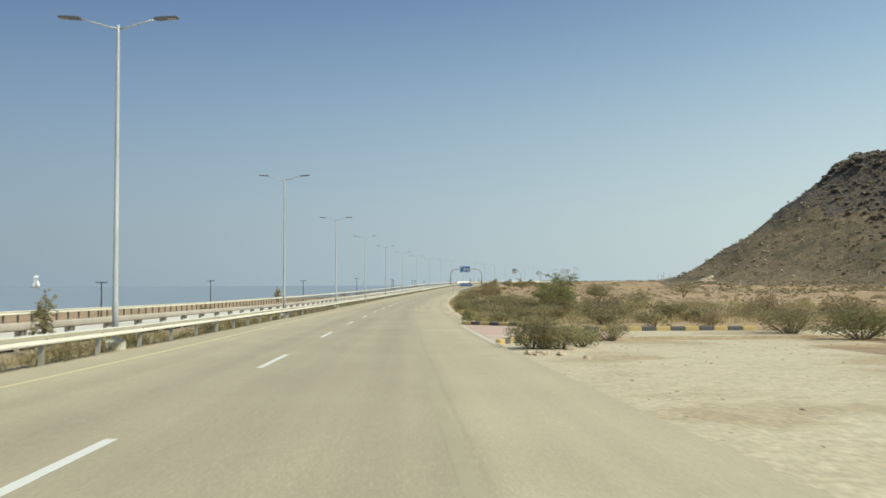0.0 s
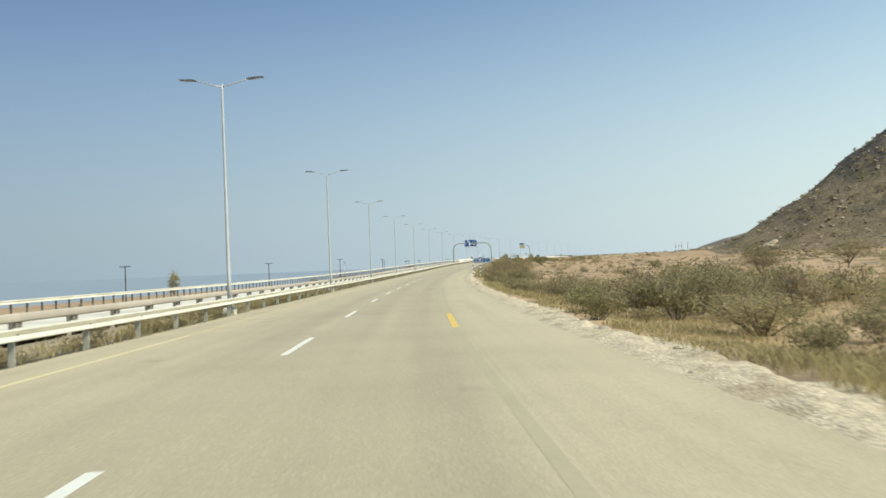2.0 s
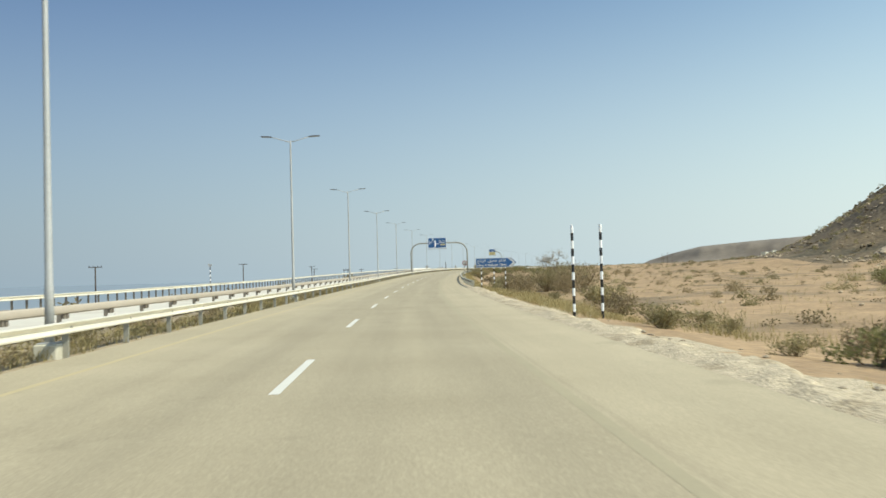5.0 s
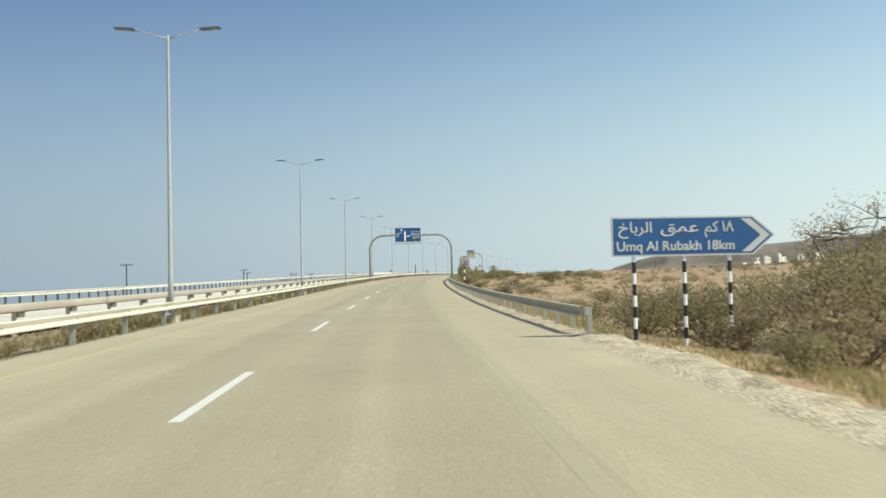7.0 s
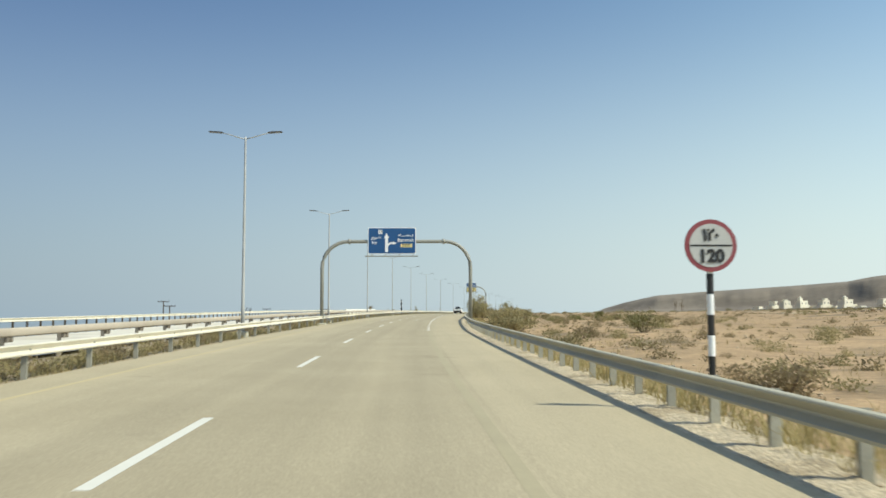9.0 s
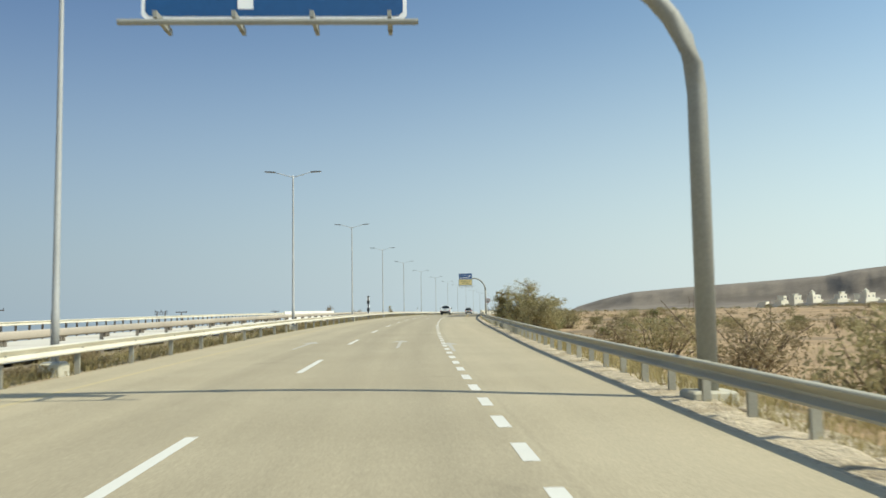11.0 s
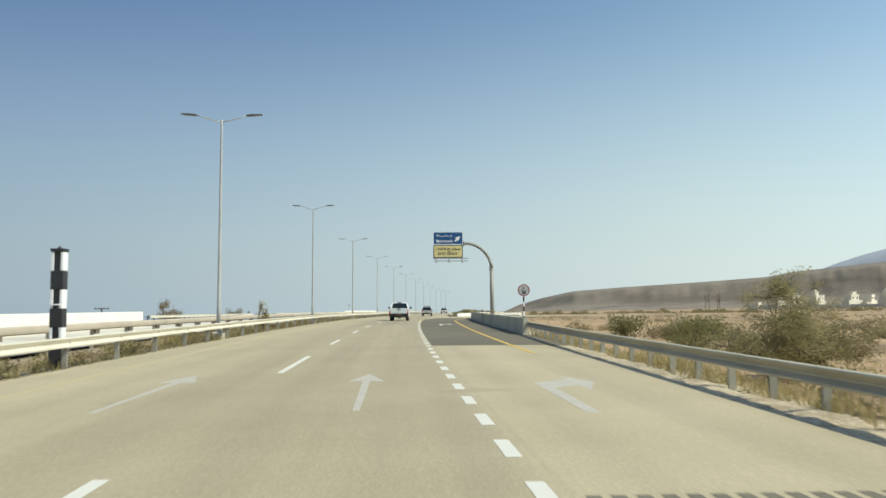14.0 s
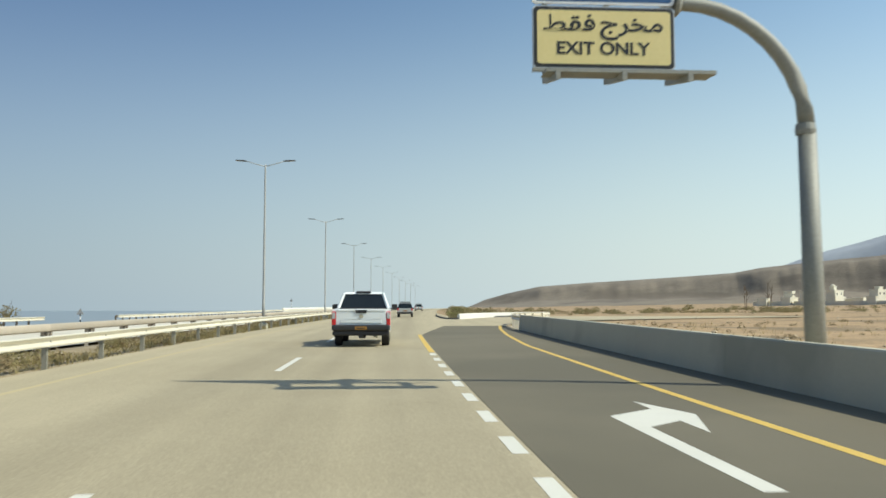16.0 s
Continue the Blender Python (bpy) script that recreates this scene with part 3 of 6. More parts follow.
for k in range(-3, 62):
    s = 10.4 + 14.34 * k
    s += float(np.interp(s, [0, 56, 111, 211, 255, 300, 340, 372, 398, 412, 440, 455, 469], [0, 1.0, 0.3, -0.3, -0.8, -0.8, -1.9, -1.9, -2.2, -0.5, -1.5, -2.2, 0]))
    long = 6.2 if k == 28 else 4.6
    flat("lane_dash", [(s, -2.53), (s, -2.38), (s + long, -2.38), (s + long, -2.53)], "white_paint", road)
for k in range(92):
    s = 299.55 + 2.25 * k - float(np.interp(2.25 * k, [100, 160], [0.0, 0.45]))
    if s < 475:
        flat("exit_dash", [(s, 1.16), (s, 1.33), (s + 1.08, 1.33), (s + 1.08, 1.16)], "white_paint", road, 0.003)
strip("left_edge_line", [(-58, -6.43, -6.29), (62, -6.43, -6.29)], "pale_yellow", 0.0018, parent=road, label="faded yellow edge line")
strip("left_edge_line", [(62.05, -6.43, -6.29), (1280, -6.43, -6.29)], "worn_yellow", 0.0018, parent=road, label="nearly worn-off yellow edge line")
strip("right_edge_line", [(-58, 1.2, 1.36), (60.6, 1.2, 1.36)], "faded_yellow", 0.0015, parent=road)
strip("right_edge_line", [(60.6, 1.18, 1.36), (68.1, 1.22, 1.4)], "yellow_paint", 0.002, parent=road, label="repainted bright yellow line")
strip("right_edge_line", [(68.1, 1.2, 1.36), (296, 1.2, 1.36)], "faded_yellow", 0.0015, parent=road)
strip("gore_line", [(476, 1.18, 1.35), (491, 1.18, 1.35)], "yellow_paint", 0.006, parent=road, label="yellow line at the gore")
strip("exit_edge_line", [(418.4, 4.22, 4.38), (424.2, 4.24, 4.4)], "yellow_paint", 0.006, parent=road, label="yellow exit edge line")
strip("exit_edge_line", [(424.3, 4.24, 4.4), (440, 4.32, 4.48), (458, 4.47, 4.63), (467, 4.53, 4.69), (480, 4.68, 4.84), (490, 5.28, 5.45), (501, 6.15, 6.33), (508, 6.9, 7.1)], "yellow_paint", 0.006, parent=road)


def straight_arrow(s, u, mat):
    flat("arrow", [(s, u - 0.05), (s, u + 0.05), (s + 4.7, u + 0.075), (s + 4.6, u + 0.36), (s + 6.4, u), (s + 4.6, u - 0.36), (s + 4.7, u - 0.075)], mat, road)


def right_arrow(s, u, mat, lift=0.0025):
    flat("arrow", [(s, u), (s, u + 0.2), (s + 3.5, u + 0.22), (s + 4.0, u + 0.76), (s + 3.0, u + 0.76), (s + 4.6, u + 1.18), (s + 6.1, u + 0.77), (s + 5.2, u + 0.76), (s + 4.5, u - 0.01)], mat, road, lift)


for s in (335.0, 404.6):
    straight_arrow(s, -4.15, "worn_paint")
    straight_arrow(s, -0.47, "worn_paint")
straight_arrow(332.3, 1.44, "worn_paint")
right_arrow(404.1, 2.74, "worn_paint")
right_arrow(457.0, 2.87, "white_paint", 0.006)

for row in (398.2, 398.75):
    for k in range(15):
        u = 1.55 + 0.2 * k
        flat("rumble_mark", [(row, u), (row, u + 0.12), (row + 0.32, u + 0.12), (row + 0.32, u)], "edge", road, 0.003)

for s, u, size in ((243.6, -1.4, 0.3), (241.3, -1.5, 0.25), (454.7, -3.68, 0.25), (455.9, -3.72, 0.22), (449.9, -0.13, 0.22), (451.3, 0.29, 0.3), (433.0, -0.31, 0.2)):
    ring = [(s + size * rng.uniform(0.6, 1.5) * math.sin(a), u + 0.45 * size * rng.uniform(0.5, 1.3) * math.cos(a)) for a in (2 * math.pi * k / 11 for k in range(11))]
    flat("tar_stain", ring, "stain", road, 0.0022)

# ---- steel guard rails ----
WAVE = [(0.03, 0.0), (0.085, 0.022), (0.088, 0.055), (0.008, 0.128), (0.0, 0.145), (0.0, 0.165), (0.088, 0.27), (0.086, 0.29), (0.07, 0.303), (0.0, 0.31)]
# the back of a beam, a shallow rounded band
BAND = [(0.0, 0.0), (0.035, 0.012), (0.06, 0.05), (0.068, 0.12), (0.066, 0.19), (0.055, 0.26), (0.03, 0.3), (0.0, 0.31)]


def beam_mesh(name, length, mat, deep, outline=WAVE):
    skin = [(x, z * deep / 0.31) for x, z in outline]
    return Shape().prism(skin + [(x - 0.004, z) for x, z in reversed(skin)], 0.0, length).mesh(name, mat)


def post_mesh(name, mat, height, wide):
    """A channel post, 12 by 6 cm at a width of 1."""
    c = [(-0.06, -0.03), (0.06, -0.03), (0.06, -0.02), (-0.05, -0.02), (-0.05, 0.02), (0.06, 0.02), (0.06, 0.03), (-0.06, 0.03)]
    n = len(c)
    p = [(x * wide, y * wide, z) for z in (-0.35, height) for x, y in c]
    return Shape().add(p, [(0, 1, 2, 3), (0, 3, 4, 7), (4, 5, 6, 7)] + [tuple(i + n for i in f[::-1]) for f in ((0, 1, 2, 3), (0, 3, 4, 7), (4, 5, 6, 7))] + [(i, (i + 1) % n, (i + 1) % n + n, i + n) for i in range(n)]).mesh(name, mat)


def stations(places, counts, last):
    """Where posts stand: evenly spaced between known places, each so many posts from the first."""
    return [float(np.interp(k, counts, places)) for k in range(counts[0], counts[-1] + 1) if float(np.interp(k, counts, places)) < last]


def guard_rail(marks, side, line, top, deep, rail_mat, post_mat, label, lift=lambda s: 0.0, back=False, direct=False, wide=1.05):
    """A run of beam from mark to mark on posts; side +1 turns the beam's face to the right."""
    s0 = marks[0]
    base = Matrix.Translation(at(s0, line(s0), lift(s0)))
    run = thing("guard_rail", base, label, "guard rail", "guard rails")
    inv = base.inverted()
    beam = beam_mesh("rail_beam", 1.0, rail_mat, deep, BAND if back else WAVE)
    post = post_mesh("rail_post", post_mat, top - 0.03, wide)
    spacer = Shape().box(-0.05, -0.07, -0.1, 0.05, 0.07, 0.1, 0.01).mesh("rail_spacer", "block" if back else post_mat)
    bolt = Shape().tube([(0.004, 0, 0), (0.02, 0, 0), (0.026, 0, 0)], [0.028, 0.028, 0.014], 8).mesh("rail_bolt", post_mat)
    flip = Matrix.Rotation(0 if side > 0 else math.pi, 4, "Z")
    for s, far in zip(marks, marks[1:]):
        a, b = at(s, line(s), lift(s)), at(far, line(far), lift(far))
        long = (b - a).length
        turn = Matrix.Translation(a) @ (b - a).to_track_quat("Y", "Z").to_matrix().to_4x4()
        m = turn @ Matrix.Translation((0.09 * side, 0 if side > 0 else long, top - deep)) @ flip
        put("rail_beam", beam, run, inv @ m @ Matrix.Diagonal((1, long + 0.05, 1, 1)))
        put("rail_post", post, run, inv @ stand(s, line(s) - (0.0 if direct else 0.09 * side), lift(s)) @ flip @ Matrix.Rotation(math.pi if direct else 0, 4, "Z"))
        if direct:
            put("rail_bolt", bolt, run, inv @ m @ Matrix.Translation((0.0, 0.06, deep / 2)))
        elif back:
            for d in (0.0, 0.22):
                put("rail_spacer", spacer, run, inv @ stand(s + d, line(s) + 0.05, lift(s) + top - deep - 0.05))
        else:
            put("rail_spacer", spacer, run, inv @ stand(s, line(s), lift(s) + top - deep / 2))
    return run


NEAR_MARKS = stations([-51.8, 85.0, 235.2, 279.5, 367.9, 702.3], [0, 36, 75, 87, 110, 198], 700)
guard_rail(NEAR_MARKS, 1, lambda s: -7.9, 0.74, 0.255, "rail_white", "post_grey", "pale galvanised wave-beam guard rail along the median", direct=True)
MID_MARKS = stations([-54.2, 92.2, 286.1, 374.2, 702.3], [0, 38, 88, 111, 196], 700)
guard_rail(MID_MARKS, 1, lambda s: -11.05, 0.83, 0.26, "dull_steel", "dull_steel", "weathered tan guard rail of the opposite carriageway, seen from behind", lambda s: float(np.interp(s, [100, 250, 370, 480], [0.03, 0.1, 0.12, 0])), back=True)
FAR_LIFT = lambda s: float(np.interp(s, [30, 110, 262, 304, 346, 392, 480], [0.08, 0.15, 0.19, 0.17, 0.17, 0.2, -0.05]))
FAR_MARKS = stations([-53.6, 109.6, 124.9, 304.1, 320.7, 392.6, 704.0], [0, 96, 105, 217, 228, 276, 484], 700)
for first, last, shift in ((-60, 420, 0.0), (460, 503, -0.5), (512, 700, 0.3)):
    guard_rail([s for s in FAR_MARKS if first < s < last], 1, lambda s: -20.5 + (shift if s > 485 else 0.0), 0.8, 0.21, "rail_white", "block", "pale guard rail along the coast side of the road", FAR_LIFT, wide=0.9)
RAIL_LINE = lambda s: right_edge(s) + 0.54 + 0.1 * smooth(218, 205, s) + 0.14 * smooth(330, 355, s) + 0.1 * smooth(424, 435, s)
guard_rail(stations([207.5, 226.6, 271.3, 358.4, 437.2], [0, 10, 35, 84, 129], 438), -1, RAIL_LINE, 0.65, 0.27, "galvanised", "post_grey", "galvanised steel guard rail beside the hard shoulder")


# ---- lamp columns ----


def lamp_column():
    ob = thing("street_lamp", Matrix(), "tall galvanised lamp column with two arms in the median", "street lamp", "lamp columns")
    put("plinth", Shape().box(-0.25, -0.28, -0.3, 0.25, 0.28, 0.28, 0.03).mesh("plinth", "concrete"), ob, label="concrete plinth")
    put("column", Shape().tube([(0, 0, 0.25), (0, 0, 1.5), (0, 0, 1.55), (0, 0, 10.0), (0, 0, 10.24)], [0.10, 0.095, 0.085, 0.05, 0.045], 12).mesh("column", "pole_steel", True), ob)
    put("flange", Shape().box(-0.2, -0.2, 0.28, 0.2, 0.2, 0.31, 0.01).mesh("flange", "pole_steel"), ob)
    arm = Shape().tube([(0, 0, 10.12), (0.35, 0, 10.2), (0.85, 0, 10.35), (1.2, 0, 10.45)], [0.03, 0.028, 0.025, 0.022], 8).mesh("arm", "pole_steel", True)
    head = Shape().prism([(-0.02, 0.0), (0.08, -0.028), (0.66, -0.026), (0.74, -0.004), (0.68, 0.026), (0.3, 0.042), (0.05, 0.034)], -0.12, 0.12).mesh("lamp_head", "lamp_grey")
    lens = Shape().box(0.40, -0.10, -0.036, 0.66, 0.10, -0.026).mesh("lens", "lens_glass")
    for turn in (0.0, math.pi):
        m = Matrix.Rotation(turn, 4, "Z")
        put("arm", arm, ob, m)
        h = put("lamp_head", head, ob, m @ Matrix.Translation((1.15, 0, 10.445)) @ Matrix.Rotation(radians(-4), 4, "Y"), "grey flat lamp head")
        put("lens", lens, h)
    return ob


lamp = lamp_column()
for k in range(-1, 24):
    m = stand(3.77 + 35.7 * k, -8.21) @ Matrix.Rotation(radians(rng.uniform(-1.5, 1.5)), 4, "Z")
    if k == -1:
        lamp.matrix_world = m
    else:
        copy_thing(lamp, m)
# ---- signs ----


def write(text, height, mat, parent, x, z, y=-0.012, name="lettering", bold=0.0, squeeze=1.0, width=0.0):
    """Raised lettering that faces -y; height is that of the capitals."""
    c = bpy.data.curves.new("lettering", "FONT")
    c.body, c.size, c.align_x, c.extrude, c.offset = text, height / 0.72, "CENTER", 0.003, bold
    tmp = new("lettering_form", c)
    me = bpy.data.meshes.new_from_object(tmp.evaluated_get(bpy.context.evaluated_depsgraph_get()))
    bpy.data.objects.remove(tmp)
    if width:
        xs = [v.co.x for v in me.vertices]
        squeeze = width / (max(xs) - min(xs))
        me.transform(Matrix.Translation((-(max(xs) + min(xs)) / 2, 0, 0)))
    me.transform(Matrix.Translation((x, y, z)) @ Matrix.Diagonal((squeeze, 1, 1, 1)) @ Matrix.Rotation(math.pi / 2, 4, "X"))
    me.materials.clear()
    me.materials.append(M[mat])
    return put(name, me, parent)


def plate(parent, name, outline, mat, y, thick=0.02, label=""):
    return put(name, Shape().prism(outline, y, y + thick).mesh(name, mat), parent, label=label)


def oblong(x0, z0, x1, z1, c=0.0):
    if not c:
        return [(x0, z0), (x1, z0), (x1, z1), (x0, z1)]
    return [(x0 + c, z0), (x1 - c, z0), (x1, z0 + c), (x1, z1 - c), (x1 - c, z1), (x0 + c, z1), (x0, z1 - c), (x0, z0 + c)]


def banded_post(parent, x, y, z0, z1, r, band, black_first=True, name="post"):
    """A post painted in black and white bands."""
    v, f, k, n = [], [], [], 12
    count = int((z1 - z0) / band) + 1
    for i in range(count + 1):
        z = max(z0, z1 - i * band)
        v += [(x + r * math.cos(2 * math.pi * j / n), y + r * math.sin(2 * math.pi * j / n), z) for j in range(n)]
    for i in range(count):
        f += [(i * n + j, (i + 1) * n + j, (i + 1) * n + (j + 1) % n, i * n + (j + 1) % n) for j in range(n)]
        k += [(i + (0 if black_first else 1)) % 2] * n
    f.append(tuple(range(n)))
    k.append(0)
    return put(name, mesh(name, v, f, ["sign_black", "sign_white"], k), parent, label="post painted in black and white bands")


def bent_pipe(points, radius, corner, steps=8):
    """Points of a pipe that turns its corners in arcs."""
    pts = [Vector(p) for p in points]
    out = [pts[0]]
    for a, b, c in zip(pts, pts[1:], pts[2:]):
        p, q = b + (a - b).normalized() * corner, b + (c - b).normalized() * corner
        for i in range(steps + 1):
            t = i / steps
            k = 0.5523
            w = [(1 - t) ** 3, 3 * t * (1 - t) ** 2, 3 * t * t * (1 - t), t**3]
            out.append(w[0] * p + w[1] * (p + (b - p) * k) + w[2] * (q + (b - q) * k) + w[3] * q)
    return out + [pts[-1]]


AR_RUBAKH, AR_UMQ, AR_KM = "\ufea5\ufe8e\ufe91\ufeae\ufedf\ufe8d", "\ufed6\ufee4\ufecb", "\ufee2\ufedb"
AR_EXIT, AR_ONLY = "\ufe9d\ufeae\ufea8\ufee3", "\ufec2\ufed8\ufed3"
AR_SUR, AR_BAMMAH = "\ufead\ufeee\ufebb", "\ufeea\u0640\u0640\ufee4\u0640\ufe91"


def arrow_shape(x, z, length, width, angle):
    """An arrow's outline that points up, turned by angle degrees."""
    h = width
    pts = [(-0.17 * h, 0), (0.17 * h, 0), (0.17 * h, length - 0.9 * h), (0.5 * h, length - 0.9 * h), (0, length), (-0.5 * h, length - 0.9 * h), (-0.17 * h, length - 0.9 * h)]
    a = radians(angle)
    return [(x + px * math.cos(a) + pz * math.sin(a), z - px * math.sin(a) + pz * math.cos(a)) for px, pz in pts]


def gantry():
    """The sign bridge over the carriageway."""
    g = thing("overhead_sign", stand(318, 0), "blue direction sign on a grey steel pipe gantry over the road", "road sign")
    path = bent_pipe([(-7.85, 0, -0.4), (-7.85, 0, 7.02), (4.72, 0, 7.02), (4.72, 0, -0.4)], 0.16, 2.2)
    put("gantry_pipe", Shape().tube(path, 0.155, 14).mesh("gantry_pipe", "gantry_steel", True), g)
    for x in (-5.55, 2.45):
        put("collar", Shape().tube([(x - 0.1, 0, 7.02), (x - 0.02, 0, 7.02), (x + 0.02, 0, 7.02), (x + 0.1, 0, 7.02)], [0.2, 0.24, 0.24, 0.2], 14).mesh("collar", "gantry_steel"), g)
    for x in (-7.85, 4.72):
        put("base_plate", Shape().box(x - 0.35, -0.35, -0.1, x + 0.35, 0.35, 0.12, 0.03).mesh("base_plate", "concrete"), g)
    panel = plate(g, "sign_panel", oblong(-3.97, 5.93, 0.11, 8.19, 0.08), "sign_white", -0.24, 0.05, "white-edged blue sign panel")
    plate(panel, "sign_face", oblong(-3.91, 5.99, 0.05, 8.13, 0.07), "sign_blue", -0.246, 0.005)
    y = -0.252
    plate(panel, "arrow", [(-2.5, 6.1), (-2.26, 6.1), (-2.26, 7.3), (-2.16, 7.3), (-2.38, 7.72), (-2.6, 7.3), (-2.5, 7.3)], "sign_white", y, 0.004)
    plate(panel, "arrow", [(-2.26, 6.6), (-2.26, 6.8), (-2.1, 6.93), (-1.84, 6.93), (-1.84, 7.01), (-1.52, 6.86), (-1.84, 6.71), (-1.84, 6.79), (-2.06, 6.79)], "sign_white", y, 0.004)
    plate(panel, "route_shield", oblong(-3.08, 7.64, -2.74, 7.98, 0.03), "sign_white", y, 0.004)
    write("17", 0.22, "sign_black", panel, -2.91, 7.7, y - 0.006, bold=0.006)
    write(AR_SUR, 0.30, "sign_white", panel, -3.28, 7.24, y - 0.004, bold=0.004, squeeze=1.2)
    write("Sur", 0.24, "sign_white", panel, -3.42, 6.80, y - 0.004, bold=0.005)
    write(AR_BAMMAH, 0.27, "sign_white", panel, -0.76, 7.45, y - 0.004, bold=0.004, width=1.3)
    write("Bammah", 0.27, "sign_white", panel, -0.77, 7.0, y - 0.004, bold=0.005, width=1.34)
    plate(panel, "yellow_strip", oblong(-1.2, 6.5, -0.22, 6.8, 0.02), "sign_yellow", y, 0.004)
    for z in (6.71, 6.58):
        plate(panel, "lettering_bar", oblong(-1.06, z, -0.36, z + 0.06), "sign_black", y - 0.004, 0.003)
    put("lighting_rail", Shape().tube([(-4.15, -0.75, 5.72), (0.28, -0.75, 5.72)], 0.05, 8).mesh("lighting_rail", "gantry_steel"), g)
    bracket = Shape().prism([(-0.03, 0), (0.03, 0), (0.03, 0.1), (-0.03, 0.1)], -0.8, 0.05).mesh("rail_bracket", "gantry_steel")
    for x in (-3.6, -2.45, -1.3, -0.15):
        put("rail_bracket", bracket, g, Matrix.Translation((x, 0, 5.78)))
        put("hanger", Shape().box(-0.04, -0.19, 5.78, 0.04, -0.13, 7.9).mesh("hanger", "gantry_steel"), g, Matrix.Translation((x, 0, 0)))
    return g


gantry()


def exit_sign():
    """The exit sign on its bent pole."""
    g = thing("exit_sign", stand(465, -0.16), "blue and yellow exit sign on a bent grey steel pole", "road sign")
    path = bent_pipe([(7.68, 0, -0.6), (7.6, 0, 6.86), (5.0, 0, 6.86)], 0.2, 2.25, 10)
    n = len(path)
    put("pole", Shape().tube(path[:2], [0.19, 0.16], 16).mesh("pole", "gantry_steel", True), g)
    put("arm", Shape().tube(path[1:], [0.15 - 0.03 * i / n for i in range(n - 1)], 16).mesh("arm", "gantry_steel", True), g)
    put("collar", Shape().tube([(7.6, 0, 4.5), (7.6, 0, 4.58), (7.6, 0, 4.7)], [0.172, 0.185, 0.165], 16).mesh("collar", "gantry_steel"), g)
    put("collar", Shape().tube([(5.34, 0, 6.86), (5.26, 0, 6.86), (5.2, 0, 6.86)], [0.16, 0.25, 0.25], 16).mesh("collar", "gantry_steel"), g)
    y = -0.2
    blue = plate(g, "blue_panel", oblong(2.62, 6.74, 5.16, 7.82, 0.04), "sign_white", y, 0.05, "blue sign panel with a white edge")
    plate(blue, "sign_face", oblong(2.665, 6.785, 5.115, 7.775, 0.04), "sign_blue", y - 0.006, 0.005)
    write(AR_BAMMAH, 0.25, "sign_white", blue, 3.56, 7.42, y - 0.012, bold=0.004, width=1.36)
    write("Bammah", 0.23, "sign_white", blue, 3.58, 6.93, y - 0.012, bold=0.006, width=1.4)
    plate(blue, "arrow", arrow_shape(4.48, 7.02, 0.62, 0.42, 45), "sign_white", y - 0.01, 0.004)
    yel = plate(g, "yellow_panel", oblong(2.62, 5.58, 5.16, 6.70, 0.05), "sign_back", y, 0.05, "pale yellow sign panel with a black edge")
    plate(yel, "black_border", oblong(2.64, 5.60, 5.14, 6.68, 0.05), "sign_black", y - 0.006, 0.005)
    plate(yel, "sign_face", oblong(2.70, 5.66, 5.08, 6.62, 0.04), "sign_yellow", y - 0.011, 0.004)
    write(AR_EXIT, 0.29, "sign_black", yel, 4.38, 6.26, y - 0.016, bold=0.006, width=1.12)
    write(AR_ONLY, 0.29, "sign_black", yel, 3.27, 6.26, y - 0.016, bold=0.006, width=0.92)
    write("EXIT ONLY", 0.225, "sign_black", yel, 3.88, 5.84, y - 0.016, bold=0.006, width=1.66)
    put("lighting_tray", Shape().box(2.66, -1.2, 5.24, 5.5, -1.05, 5.30).box(2.66, -1.05, 5.26, 5.5, -0.72, 5.272).mesh("lighting_tray", "gantry_steel"), g)
    put("tray_rail", Shape().box(2.6, -0.3, 5.50, 5.62, -0.22, 5.56).mesh("tray_rail", "gantry_steel"), g)
    arm = Shape().add([(-0.04, -1.25, 5.10), (-0.04, -1.25, 5.25), (-0.04, -0.05, 5.56), (-0.04, -0.05, 5.34), (0.04, -1.25, 5.10), (0.04, -1.25, 5.25), (0.04, -0.05, 5.56), (0.04, -0.05, 5.34)], [(0, 1, 2, 3), (7, 6, 5, 4), (0, 4, 5, 1), (1, 5, 6, 2), (2, 6, 7, 3), (3, 7, 4, 0)]).mesh("tray_arm", "gantry_steel")
    for x in (2.85, 3.95, 5.05):
        put("tray_arm", arm, g, Matrix.Translation((x, 0, 0)))
        put("hanger", Shape().box(-0.05, -0.15, 5.5, 0.05, -0.09, 7.7).mesh("hanger", "gantry_steel"), g, Matrix.Translation((x, 0, 0)))
    return g


exit_sign()


